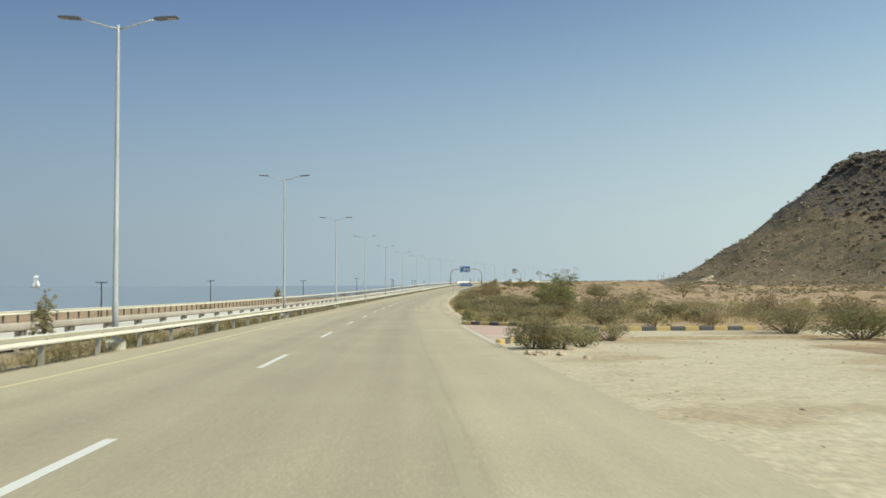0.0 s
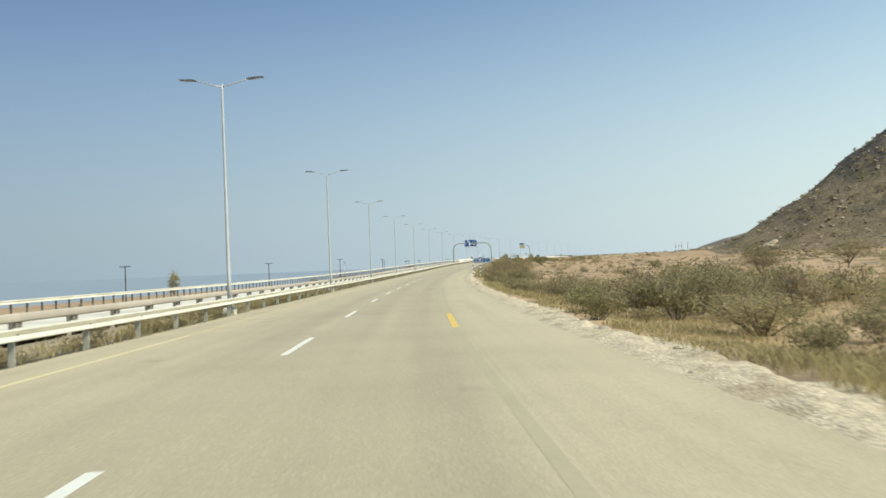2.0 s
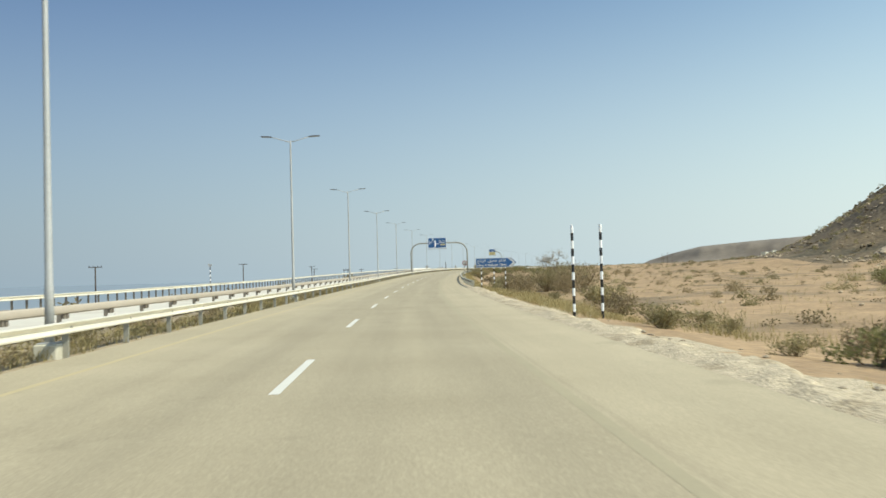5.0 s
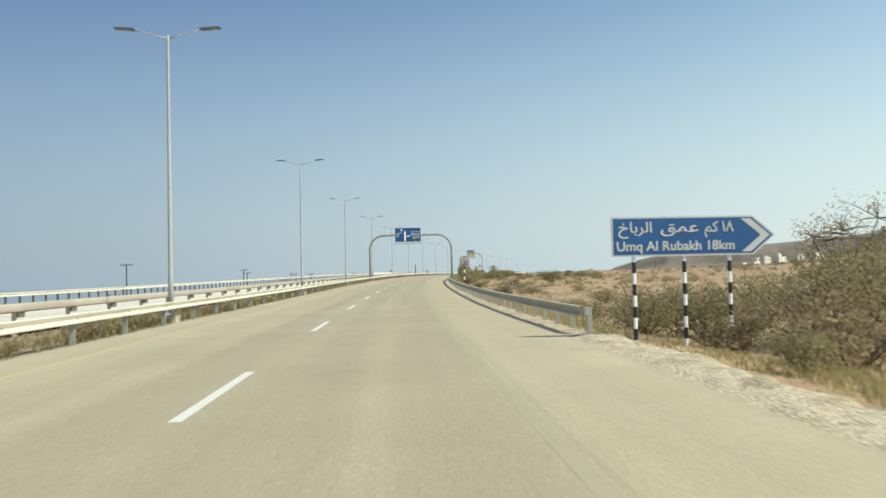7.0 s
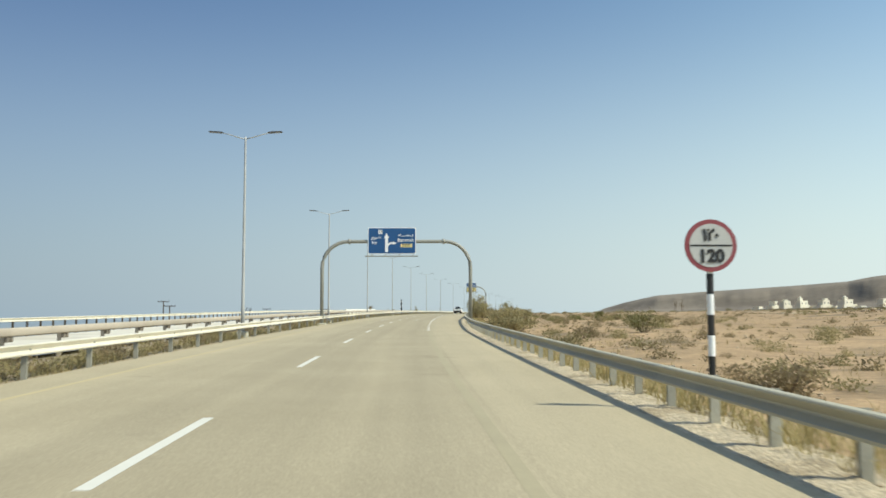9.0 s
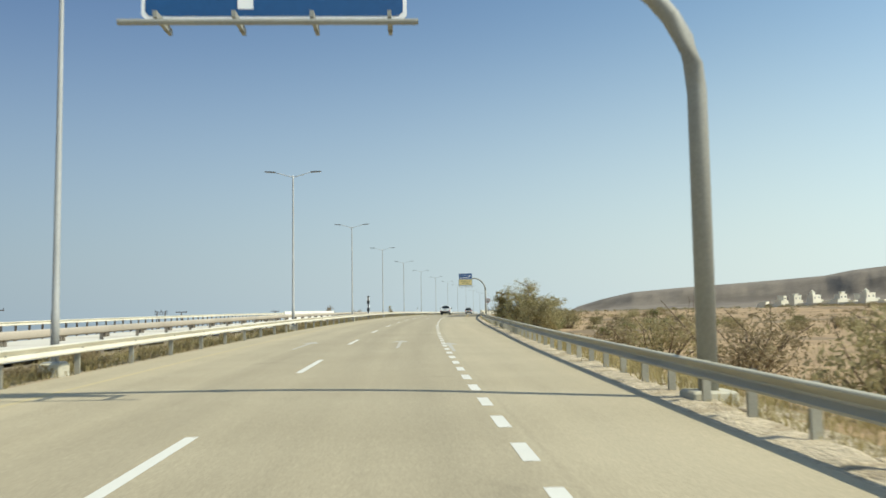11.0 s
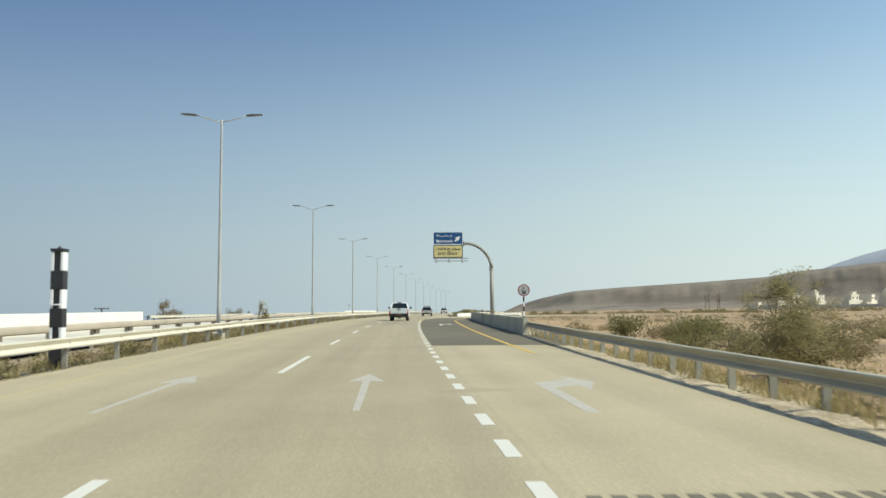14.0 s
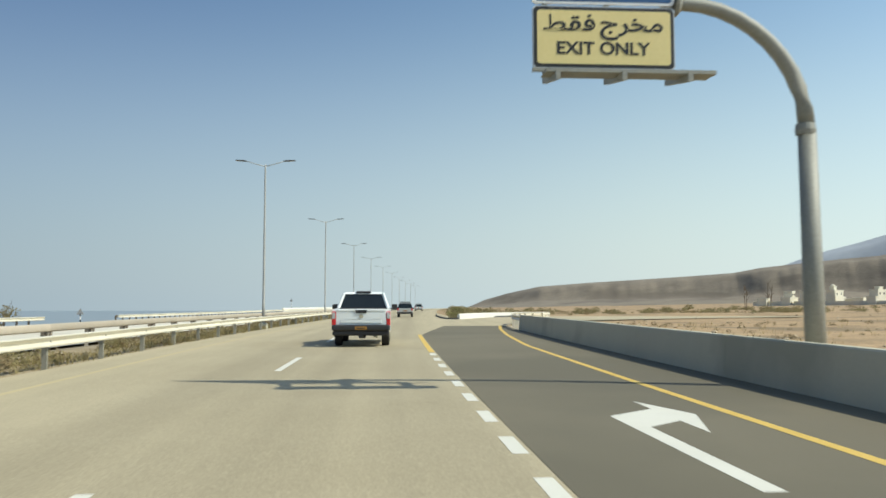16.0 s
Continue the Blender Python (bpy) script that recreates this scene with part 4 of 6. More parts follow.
def village_sign():
    """The arrow-shaped sign to the village."""
    g = thing("direction_sign", stand(205.9, 4.62, -0.45, radians(4)), "blue arrow-shaped direction sign on three black and white posts", "road sign")
    for x in (0.52, 1.68, 2.74):
        banded_post(g, x, 0.06, -0.3, 3.08, 0.045, 0.245)
    z0, z1, tip = 2.22, 3.10, 3.80
    mid = (z0 + z1) / 2
    panel = plate(g, "sign_panel", [(0, z0), (3.28, z0), (tip, mid), (3.28, z1), (0, z1)], "dusty_white", -0.02, 0.03, "blue arrow-shaped panel with a white edge")
    plate(panel, "sign_face", [(0.04, z0 + 0.04), (3.26, z0 + 0.04), (tip - 0.06, mid), (3.26, z1 - 0.04), (0.04, z1 - 0.04)], "sign_blue", -0.025, 0.004)
    plate(panel, "chevron", [(3.0, z0 + 0.07), (3.22, z0 + 0.07), (tip - 0.13, mid), (3.22, z1 - 0.07), (3.0, z1 - 0.07), (tip - 0.34, mid)], "dusty_white", -0.03, 0.004)
    write("Umq Al Rubakh 18km", 0.21, "dusty_white", panel, 1.47, z0 + 0.13, -0.034, bold=0.006, width=2.72)
    write(AR_RUBAKH, 0.235, "dusty_white", panel, 0.55, z0 + 0.53, -0.034, bold=0.004, squeeze=1.15)
    write(AR_UMQ, 0.235, "dusty_white", panel, 1.56, z0 + 0.53, -0.034, bold=0.004, squeeze=1.45)
    write(AR_KM, 0.235, "dusty_white", panel, 2.3, z0 + 0.53, -0.034, bold=0.004)
    write("\u0661\u0668", 0.24, "dusty_white", panel, 2.68, z0 + 0.53, -0.034, bold=0.005)
    return g


village_sign()


def limit_sign(s, u, ground_z, centre, r, figures, arabic, label):
    """A round limit sign on a banded post."""
    g = thing("speed_limit_sign", stand(s, u, ground_z), label, "road sign", "speed limit signs")
    c = centre - ground_z
    banded_post(g, 0, 0.05, -0.3, c + r * 0.5, 0.05, 0.30)
    ring = lambda q, n=32: [(q * math.cos(2 * math.pi * i / n), c + q * math.sin(2 * math.pi * i / n)) for i in range(n)]
    disc = plate(g, "sign_disc", ring(r), "sign_red", -0.03, 0.03, "white disc with a red rim")
    plate(disc, "sign_face", ring(r * 0.83), "dusty_white", -0.036, 0.005)
    plate(disc, "divider", oblong(-r * 0.8, c - 0.012, r * 0.8, c + 0.012), "sign_black", -0.041, 0.004)
    write(figures, r * 0.48, "sign_black", disc, 0, c - r * 0.62, -0.045, bold=0.01)
    write(arabic, r * 0.44, "sign_black", disc, 0, c + r * 0.2, -0.045, bold=0.008)
    return g


limit_sign(258.3, 4.68, -0.2, 2.39, 0.385, "120", "\u0661\u0662\u0660", "grey-white speed limit sign of 120 with a red rim")
limit_sign(445.2, 7.75, -0.35, 2.43, 0.375, "50", "\u0665\u0660", "grey-white speed limit sign of 50 with a red rim")


def marker_posts():
    for u in (5.02, 6.0):
        m = thing("marker_post", stand(157.1, u, -0.35), "tall marker post banded in black and white", "marker post", "marker posts")
        banded_post(m, 0, 0, -0.3, 3.42, 0.05, 0.27, False)


marker_posts()


def speed_camera():
    """The tall speed camera box in the median."""
    g = thing("speed_camera", stand(414.2, -8.36, -0.05) @ Matrix.Diagonal((0.68, 0.68, 1.03, 1)), "tall black speed camera pillar with white corner panels", "speed camera")
    put("pillar", Shape().box(-0.19, -0.19, 0, 0.19, 0.19, 2.86, 0.03).mesh("pillar", "sign_black"), g)
    put("cap", Shape().box(-0.25, -0.25, 2.82, 0.25, 0.25, 2.9, 0.02).tube([(0, 0, 2.9), (0, 0, 2.97)], [0.09, 0.03], 10).mesh("cap", "car_black"), g)
    wing = Shape().box(-0.05, -0.215, 0.0, 0.05, 0.215, 0.46, 0.01).mesh("corner_panel", "sign_white")
    dark = Shape().box(-0.23, -0.225, 0.0, 0.23, 0.225, 0.45, 0.015).mesh("dark_band", "car_black")
    for k in range(3):
        for x in (-0.172, 0.172):
            put("corner_panel", wing, g, Matrix.Translation((x, 0, 2.36 - 0.92 * k)), "white corner panel")
        put("dark_band", dark, g, Matrix.Translation((0, 0, 1.9 - 0.92 * k)))
    for z in (1.52, 0.62):
        put("shelf", Shape().box(-0.13, -0.26, z, 0.13, -0.19, z + 0.03).mesh("shelf", "sign_white"), g)
    return g


speed_camera()


def small_sign(s, u, z, h, point_down=False):
    g = thing("warning_sign", stand(s, u, z), "small triangular warning sign on a banded post", "road sign")
    banded_post(g, 0, 0.03, -0.2, h - 0.4, 0.05, 0.25)
    if point_down:
        plate(g, "sign_plate", [(0, h - 0.5), (0.29, h), (-0.29, h)], "sign_back", 0, 0.02)
    else:
        plate(g, "sign_plate", [(-0.3, h - 0.5), (0.3, h - 0.5), (0, h)], "sign_back", 0, 0.02)


small_sign(600, -21.4, -0.3, 2.9)
small_sign(520, -25.8, -1.2, 2.4)
small_sign(223.1, -24.4, land(223.1, -24.4), 3.0 - land(223.1, -24.4), True)

# ---- walls ----


def wall(name, line, low, high, thick, seg, mat, label, foot=0.0):
    """A run of cast concrete panels; line gives places (s, u)."""
    pts = [at(s, u) for s, u in line]
    run = thing(name, Matrix.Translation(pts[0]), label, "concrete barrier")
    length = [0.0]
    for a, b in zip(pts, pts[1:]):
        length.append(length[-1] + (b - a).length)
    place = lambda d: Vector([float(np.interp(d, length, [p[i] for p in pts])) for i in range(3)])
    n = max(1, int(length[-1] / seg))
    for i in range(n):
        a, b = place(i * length[-1] / n), place((i + 1) * length[-1] / n)
        d = (b - a).length - 0.015
        outline = [(-thick / 2 - foot, low), (thick / 2 + foot, low), (thick / 2 + foot * 0.8, low + 0.15), (thick * 0.38, high - 0.03), (thick * 0.3, high), (-thick * 0.3, high), (-thick * 0.38, high - 0.03), (-thick / 2 - foot * 0.8, low + 0.15)]
        m = Matrix.Translation(a - pts[0]) @ (b - a).to_track_quat("Y", "Z").to_matrix().to_4x4()
        put("panel", Shape().prism(outline, 0, d).mesh("panel", mat), run, m)
    return run


wall("concrete_barrier", [(435.3, 6.52), (450, 6.76), (470, 6.86), (483, 7.0), (491, 7.12), (499, 7.28)], -0.3, 0.84, 0.3, 6.0, "concrete", "long grey concrete barrier beside the exit lane", 0.06)
wall("parapet", [(419, -20.3), (440, -20.3), (459, -20.3)], -0.1, 1.12, 0.35, 9.5, "white_concrete", "white concrete bridge parapet")
wall("parapet", [(585, -20.3), (615, -20.3), (650, -20.3)], -0.1, 1.0, 0.35, 9.5, "white_concrete", "white concrete bridge parapet")
wall("ramp_barrier", [(537, 5.6), (543, 7.2), (550, 9.3), (555, 13), (558, 18)], -0.2, 0.55, 0.25, 3.0, "white_concrete", "low pale concrete barrier along the exit ramp", 0.03)
strip("ramp", [(508.55, 3.2, 7.5), (514, 4.5, 8.5), (519, 5.0, 10.2), (525, 5.4, 13.6), (532, 5.5, 20.2), (537, 6.1, 26), (542, 7.4, 32.6), (549, 9.6, 46), (554, 13.5, 58), (558, 19, 64)], "asphalt", 0.003, kind="structure", label="pale asphalt exit ramp curving away", category="road")
wall("kerb", [(575, 3.9), (560, 3.7), (546, 4.0), (538, 4.4), (535.5, 5.2), (541, 6.7), (549, 8.7), (554, 12.4), (557.5, 17.5)], -0.1, 0.16, 0.18, 3.0, "kerb_black", "dark kerb round the planted gore", 0.0)



def ramp_rail(line, top):
    """A guard rail that bends away with the ramp."""
    pts = [at(s, u) for s, u in line]
    reach = [0.0]
    for a, b in zip(pts, pts[1:]):
        reach.append(reach[-1] + (b - a).length)
    place = lambda d: Vector([float(np.interp(d, reach, [p[i] for p in pts])) for i in range(3)])
    run = thing("guard_rail", Matrix.Translation(pts[0]), "pale galvanised guard rail curving along the exit ramp", "guard rail", "guard rails")
    beam, post = beam_mesh("rail_beam", 2.05, "rail_white", 0.31), post_mesh("rail_post", "rail_white", top - 0.03, 1.25)
    for k in range(int(reach[-1] / 2.0)):
        a, b = place(k * 2.0), place(k * 2.0 + 2.0)
        m = Matrix.Translation(a - pts[0]) @ (b - a).to_track_quat("Y", "Z").to_matrix().to_4x4()
        put("rail_beam", beam, run, m @ Matrix.Translation((-0.09, 2.0, top - 0.31)) @ Matrix.Rotation(math.pi, 4, "Z"))
        put("rail_post", post, run, m)


ramp_rail([(499.3, 7.35), (504, 7.55), (509, 8.0), (513.5, 8.7), (518, 10.2), (523, 13.2)], 0.8)

# ---- the paved lay-by ----
layby = [(5.6, 4.0), (7.0, 4.75), (8.4, 5.7), (9.0, 9.5), (14.1, 9.5), (14.4, 7.45), (15.6, 6.68), (20.3, 6.6), (22.9, 4.0)]


def slab(name, corners, top, mat):
    """A paved area with sides that go down into the ground."""
    n = len(corners)
    v = [at(s, u, z) for z in (top, -0.4) for s, u in corners]
    return new(name, mesh(name, v, [tuple(range(n))[::-1]] + [(i, (i + 1) % n, (i + 1) % n + n, i + n) for i in range(n)], mat))


pave = slab("pavement", layby, 0.01, "paver")
tagged(pave, "faded red brick paving of a small lay-by", "pavement", "", "structure")
strip("flush_kerb", [(5.0, 3.74, 4.05), (23.0, 3.74, 4.05)], "pale_concrete", 0.009, kind="structure", label="pale flush concrete kerb at the road's edge", category="kerb")
tagged(slab("track", [(9.0, 9.4), (9.0, 30), (9.0, 60), (14.1, 60), (14.1, 30), (14.1, 9.4)], 0.004, "pale_sand"), "pale dirt track leading off the lay-by", "track", "", "structure")


def kerb(line, high=0.19):
    run = thing("painted_kerb", Matrix.Translation(at(*line[0])), "concrete kerb painted in black and yellow blocks", "kerb", "painted kerbs")
    k = 0
    for (s0, u0), (s1, u1) in zip(line, line[1:]):
        a, b = at(s0, u0), at(s1, u1)
        n = max(1, round((b - a).length / 0.64))
        turn = (b - a).to_track_quat("Y", "Z").to_matrix().to_4x4()
        d = (b - a).length / n
        for i in range(n):
            stone = Shape().box(-0.09, 0.008, -0.2, 0.09, d - 0.008, high, 0.025).mesh("kerb_stone", "kerb_black" if k % 2 else "kerb_yellow")
            put("kerb_stone", stone, run, Matrix.Translation((a - at(*line[0])) + (b - a) * (i / n)) @ turn)
            k += 1


kerb([(23.1, 3.95), (20.4, 6.7), (15.6, 6.8), (14.5, 7.55), (14.25, 16.6)])
kerb([(5.5, 4.0), (7.0, 4.72), (8.3, 5.66)], 0.13)

# ---- telegraph poles on the coast ----


def telegraph_pole(s, u, top, arms):
    z0 = land(s, u)
    h = top - z0
    g = thing("telegraph_pole", stand(s, u, z0, radians(rng.uniform(-12, 12))), "dark wooden telegraph pole with a crossarm on the coastal plain", "telegraph pole", "telegraph poles")
    put("pole", Shape().tube([(0, 0, -0.5), (0, 0, h)], [0.15, 0.1], 8).mesh("pole", "timber"), g)
    for k in range(arms):
        z = h - 0.12 - 0.55 * k
        put("crossarm", Shape().box(-1.05, -0.06, z - 0.06, 1.05, 0.06, z + 0.06, 0.01).mesh("crossarm", "timber"), g)
        for x in (-0.95, -0.35, 0.35, 0.95):
            put("insulator", Shape().tube([(x, 0, z + 0.06), (x, 0, z + 0.2), (x, 0, z + 0.24)], [0.03, 0.06, 0.03], 6).mesh("insulator", "car_black"), g)


for s, u, top, arms in ((112.4, -50.8, 3.4, 1), (182.7, -55.7, 3.8, 1), (253.4, -50.2, 3.4, 1), (324, -48, 3.6, 1), (399.9, -50.8, 2.7, 1), (403.5, -51, 1.9, 1), (455, -47, 1.4, 1), (520, -48, 1.6, 1)):
    telegraph_pole(s, u, top, arms)


def pole_pair(s, u, top):
    """Two poles joined by crossarms, where the line turns."""
    z0 = land(s, u)
    h = top - z0
    g = thing("telegraph_pole", stand(s, u, z0), "pair of dark wooden poles joined by two crossarms", "telegraph pole", "telegraph poles")
    for x in (-0.85, 0.85):
        put("pole", Shape().tube([(x, 0, -0.5), (x, 0, h)], [0.14, 0.1], 8).mesh("pole", "timber"), g)
    for z in (h - 0.15, h - 0.55):
        put("crossarm", Shape().box(-1.4, -0.06, z - 0.06, 1.4, 0.06, z + 0.06, 0.01).mesh("crossarm", "timber"), g)
    for x in (-1.2, 0.0, 1.2):
        put("insulator", Shape().tube([(x, 0, h - 0.09), (x, 0, h + 0.16), (x, 0, h + 0.24)], [0.05, 0.09, 0.04], 6).mesh("insulator", "car_black"), g)


pole_pair(474, -58.4, 1.6)

# ---- houses of the far village ----


def house(x, y, w, d, h, turn, upper, tower, wing, seed):
    """A flat-roofed house: a main block, an upper storey, a stair tower and a low wing."""
    r = random.Random(seed)
    ground_z = 2.6
    g = thing("house", Matrix.Translation((x, y, ground_z)) @ Matrix.Rotation(turn + 0.2, 4, "Z"), "cream plastered flat-roofed village house with a " + ("stair tower" if tower else "low parapet"), "house", "village houses")
    window = Shape().box(-0.35, -0.06, 0, 0.35, 0.05, 0.9).mesh("window", "dark_window")

    def block(name, x0, x1, y0, y1, z0, z1, windows):
        part_ = put(name, Shape().box(x0, y0, z0, x1, y1, z1, 0.05).mesh(name, "plaster"), g)
        put("parapet", Shape().box(x0 - 0.12, y0 - 0.12, z1, x1 + 0.12, y0 + 0.1, z1 + 0.55).box(x0 - 0.12, y0 + 0.1, z1, x0 + 0.1, y1 + 0.12, z1 + 0.55).box(x1 - 0.1, y0 + 0.1, z1, x1 + 0.12, y1 + 0.12, z1 + 0.55).mesh("parapet", "plaster"), part_)
        for k in range(windows):
            put("window", window, part_, Matrix.Translation((x0 + (k + 0.5) * (x1 - x0) / windows, y0, z0 + (z1 - z0) * 0.42)))

    block("wall", -w / 2, w / 2, -d / 2, d / 2, -1.5, h, 3)
    if upper:
        block("upper_storey", -w / 2 + w * (1 - upper) * r.random(), -w / 2 + w * upper + w * (1 - upper) * 0.4, -d / 2 + 0.4, d / 2, h + 0.02, h + 2.9, 2)
    if tower:
        tx = r.uniform(-0.2, 0.25) * w
        top = h + (2.9 if upper else 0) + tower
        t = put("stair_tower", Shape().box(tx - 1.3, -0.6, h + 0.02, tx + 1.3, 1.5, top, 0.05).box(tx - 1.5, -0.8, top, tx + 1.5, 1.7, top + 0.3, 0.05).mesh("stair_tower", "plaster"), g)
        if seed in (4, 7):
            put("dome", Shape().tube([(tx, 0.45, top + 0.3), (tx, 0.45, top + 0.8), (tx, 0.45, top + 1.2), (tx, 0.45, top + 1.4)], [1.0, 0.9, 0.5, 0.05], 10).mesh("dome", "plaster", True), t)
    if wing:
        block("wing", w / 2 - 1, w / 2 + wing, -d / 2 - 3.5, -d / 2 + 1.5, -1.5, h * 0.72, 2)


for row in ((338, 779, 6, 4.5, 2.6, 0.40, 0, 0, 0, 1), (341, 765, 9, 4.5, 3.0, 0.25, 0.6, 0, 0, 2), (345, 757, 7, 4.5, 3.0, 0.0, 0.8, 1.3, 0, 3), (350, 746, 9, 4.5, 3.1, 0.1, 0.75, 1.9, 3.0, 4), (355, 737, 6, 4.5, 2.6, 0.2, 0, 0, 0, 5),
            (349, 722, 9, 4.5, 3.0, -0.05, 0.7, 1.5, 2.0, 6), (347, 697, 11, 4.5, 3.0, 0.05, 0.6, 1.4, 3.5, 7), (353, 672, 9, 4.5, 3.0, 0.0, 0.7, 0, 0, 8), (358, 648, 12, 4.5, 3.0, 0.1, 0.6, 1.3, 2.5, 9), (372, 735, 9, 4.5, 3.2, 0.3, 0.6, 0, 0, 10), (380, 705, 10, 4.5, 3.2, 0.1, 0.7, 0, 0, 11)):
    house(*row)
garden = [(336, 784), (345, 752), (347, 730), (344, 705), (347, 680), (352, 652)]
yard = thing("boundary_wall", Matrix.Translation((336, 784, 2.6)), "long low cream wall round the village yards", "wall")
for (x0, y0), (x1, y1) in zip(garden, garden[1:]):
    a, b = Vector((x0 - 336, y0 - 784, 0)), Vector((x1 - 336, y1 - 784, 0))
    put("wall_panel", Shape().box(-0.12, 0.02, -1.5, 0.12, (b - a).length - 0.02, 1.7, 0.03).mesh("wall_panel", "plaster"), yard, Matrix.Translation(a) @ (b - a).to_track_quat("Y", "Z").to_matrix().to_4x4())

# ---- vehicles ----


def wheel(g, x, y, r, w):
    side = 1 if x > 0 else -1
    tyre = put("wheel", Shape().tube([(-w / 2, 0, 0), (-w / 2 + 0.03, 0, 0), (w / 2 - 0.03, 0, 0), (w / 2, 0, 0)], [r - 0.04, r, r, r - 0.04], 22).mesh("wheel", "rubber"), g, Matrix.Translation((x, y, r)), "black tyre")
    put("rim", Shape().tube([(side * (w / 2 - 0.02), 0, 0), (side * (w / 2 + 0.012), 0, 0)], [r * 0.6, r * 0.55], 18).mesh("rim", "galvanised"), tyre)


def pickup(m):
    """A crew-cab pickup; the origin is on the road under the rear axle, y ahead."""
    g = thing("pickup_truck", m, "white crew-cab pickup truck with a black rear bumper", "pickup truck")
    W = 0.985
    bed = Shape()
    outline = [(-1.16, 0.6), (-0.52, 0.6), (-0.44, 0.78), (-0.25, 0.93), (0, 0.98), (0.25, 0.93), (0.44, 0.78), (0.52, 0.5), (0.75, 0.48), (0.75, 1.30), (-1.12, 1.27)]
    for x0, x1 in ((-W, -W + 0.13), (W - 0.13, W)):
        bed.add([(x, y, z) for x in (x0, x1) for y, z in outline], [tuple(range(11)), tuple(range(21, 10, -1))] + [(i, i + 11, (i + 1) % 11 + 11, (i + 1) % 11) for i in range(11)])
    bed.box(-W + 0.13, -1.1, 0.72, W - 0.13, 0.75, 0.8)
    put("bed", bed.mesh("bed", "car_white"), g)
    gate = Shape().box(-0.86, -1.17, 0.70, 0.86, -1.06, 1.27, 0.025).box(-0.70, -1.19, 0.80, 0.70, -1.165, 0.93, 0.012).box(-0.82, -1.185, 1.19, 0.82, -1.05, 1.285, 0.02)
    tailgate = put("tailgate", gate.mesh("tailgate", "car_white"), g)
    put("handle", Shape().add([(-0.21, -1.2, 1.25), (0.21, -1.2, 1.25), (0.17, -1.2, 1.14), (-0.17, -1.2, 1.14), (-0.21, -1.17, 1.25), (0.21, -1.17, 1.25), (0.17, -1.17, 1.14), (-0.17, -1.17, 1.14)], [(3, 2, 1, 0), (0, 1, 5, 4), (1, 2, 6, 5), (2, 3, 7, 6), (3, 0, 4, 7)]).mesh("handle", "car_black"), tailgate, label="black tailgate handle")
    put("emblem", Shape().tube([(0, -1.17, 1.03), (0, -1.185, 1.03)], 0.07, 14).mesh("emblem", "galvanised"), tailgate)
    bumper = put("rear_bumper", Shape().box(-0.985, -1.36, 0.54, 0.985, -1.1, 0.75, 0.05).box(-0.96, -1.30, 0.38, 0.96, -1.1, 0.56, 0.04).mesh("rear_bumper", "car_black"), g, label="black rear bumper")
    put("number_plate", Shape().box(-0.2, -1.375, 0.585, 0.2, -1.355, 0.69, 0.008).mesh("number_plate", "plate_orange"), bumper, label="plain orange number plate")
    put("plate_bar", Shape().box(-0.14, -1.38, 0.62, 0.14, -1.374, 0.655).mesh("plate_bar", "car_black"), bumper)
    for x in (-1, 1):
        lamp_ = put("tail_lamp", Shape().box(min(x * 0.86, x * 0.995), -1.18, 0.72, max(x * 0.86, x * 0.995), -0.98, 1.2, 0.02).mesh("tail_lamp", "tail_red"), g, label="red tail lamp")
        put("reverse_lamp", Shape().box(min(x * 0.875, x * 0.985), -1.187, 0.95, max(x * 0.875, x * 0.985), -1.17, 1.17, 0.01).mesh("reverse_lamp", "car_silver"), lamp_, label="pale reverse lamp")
    # the cab: lower body and a glasshouse that narrows towards the roof
    put("cab_body", Shape().box(-W, 0.78, 0.42, W, 3.2, 1.32, 0.05).mesh("cab_body", "car_white"), g)
    ring = lambda z, w, a, b: [(-w, a, z), (w, a, z), (w, b, z), (-w, b, z)]
    green = Shape().add(ring(1.32, 0.87, 0.80, 2.95) + ring(1.84, 0.69, 1.08, 2.2), [(3, 2, 1, 0), (4, 5, 6, 7), (0, 1, 5, 4), (1, 2, 6, 5), (2, 3, 7, 6), (3, 0, 4, 7)])
    cab = put("cab", green.mesh("cab", "car_glass"), g, label="dark tinted cab glass")
    for x in (-1, 1):
        for low, high, r0, r1 in (((0.90, 0.79), (0.71, 1.07), 0.065, 0.05), ((0.88, 2.95), (0.70, 2.2), 0.05, 0.045), ((0.88, 1.85), (0.70, 1.75), 0.05, 0.045)):
            put("pillar", Shape().tube([(x * low[0], low[1], 1.30), (x * high[0], high[1], 1.85)], [r0, r1], 8).mesh("pillar", "car_white"), cab, label="white window pillar")
    put("roof", Shape().add(ring(1.82, 0.73, 1.03, 2.28) + ring(1.90, 0.65, 1.12, 2.15), [(3, 2, 1, 0), (4, 5, 6, 7), (0, 1, 5, 4), (1, 2, 6, 5), (2, 3, 7, 6), (3, 0, 4, 7)]).mesh("roof", "car_white"), g)
    put("brake_lamp", Shape().box(-0.27, 1.02, 1.85, 0.27, 1.2, 1.93, 0.02).mesh("brake_lamp", "car_black"), g, label="dark high brake lamp")
    put("window_seal", Shape().box(-0.9, 0.76, 1.28, 0.9, 0.8, 1.33).mesh("window_seal", "car_black"), g)
    put("bonnet", Shape().box(-W + 0.03, 3.2, 0.45, W - 0.03, 4.6, 1.18, 0.08).mesh("bonnet", "car_white"), g)
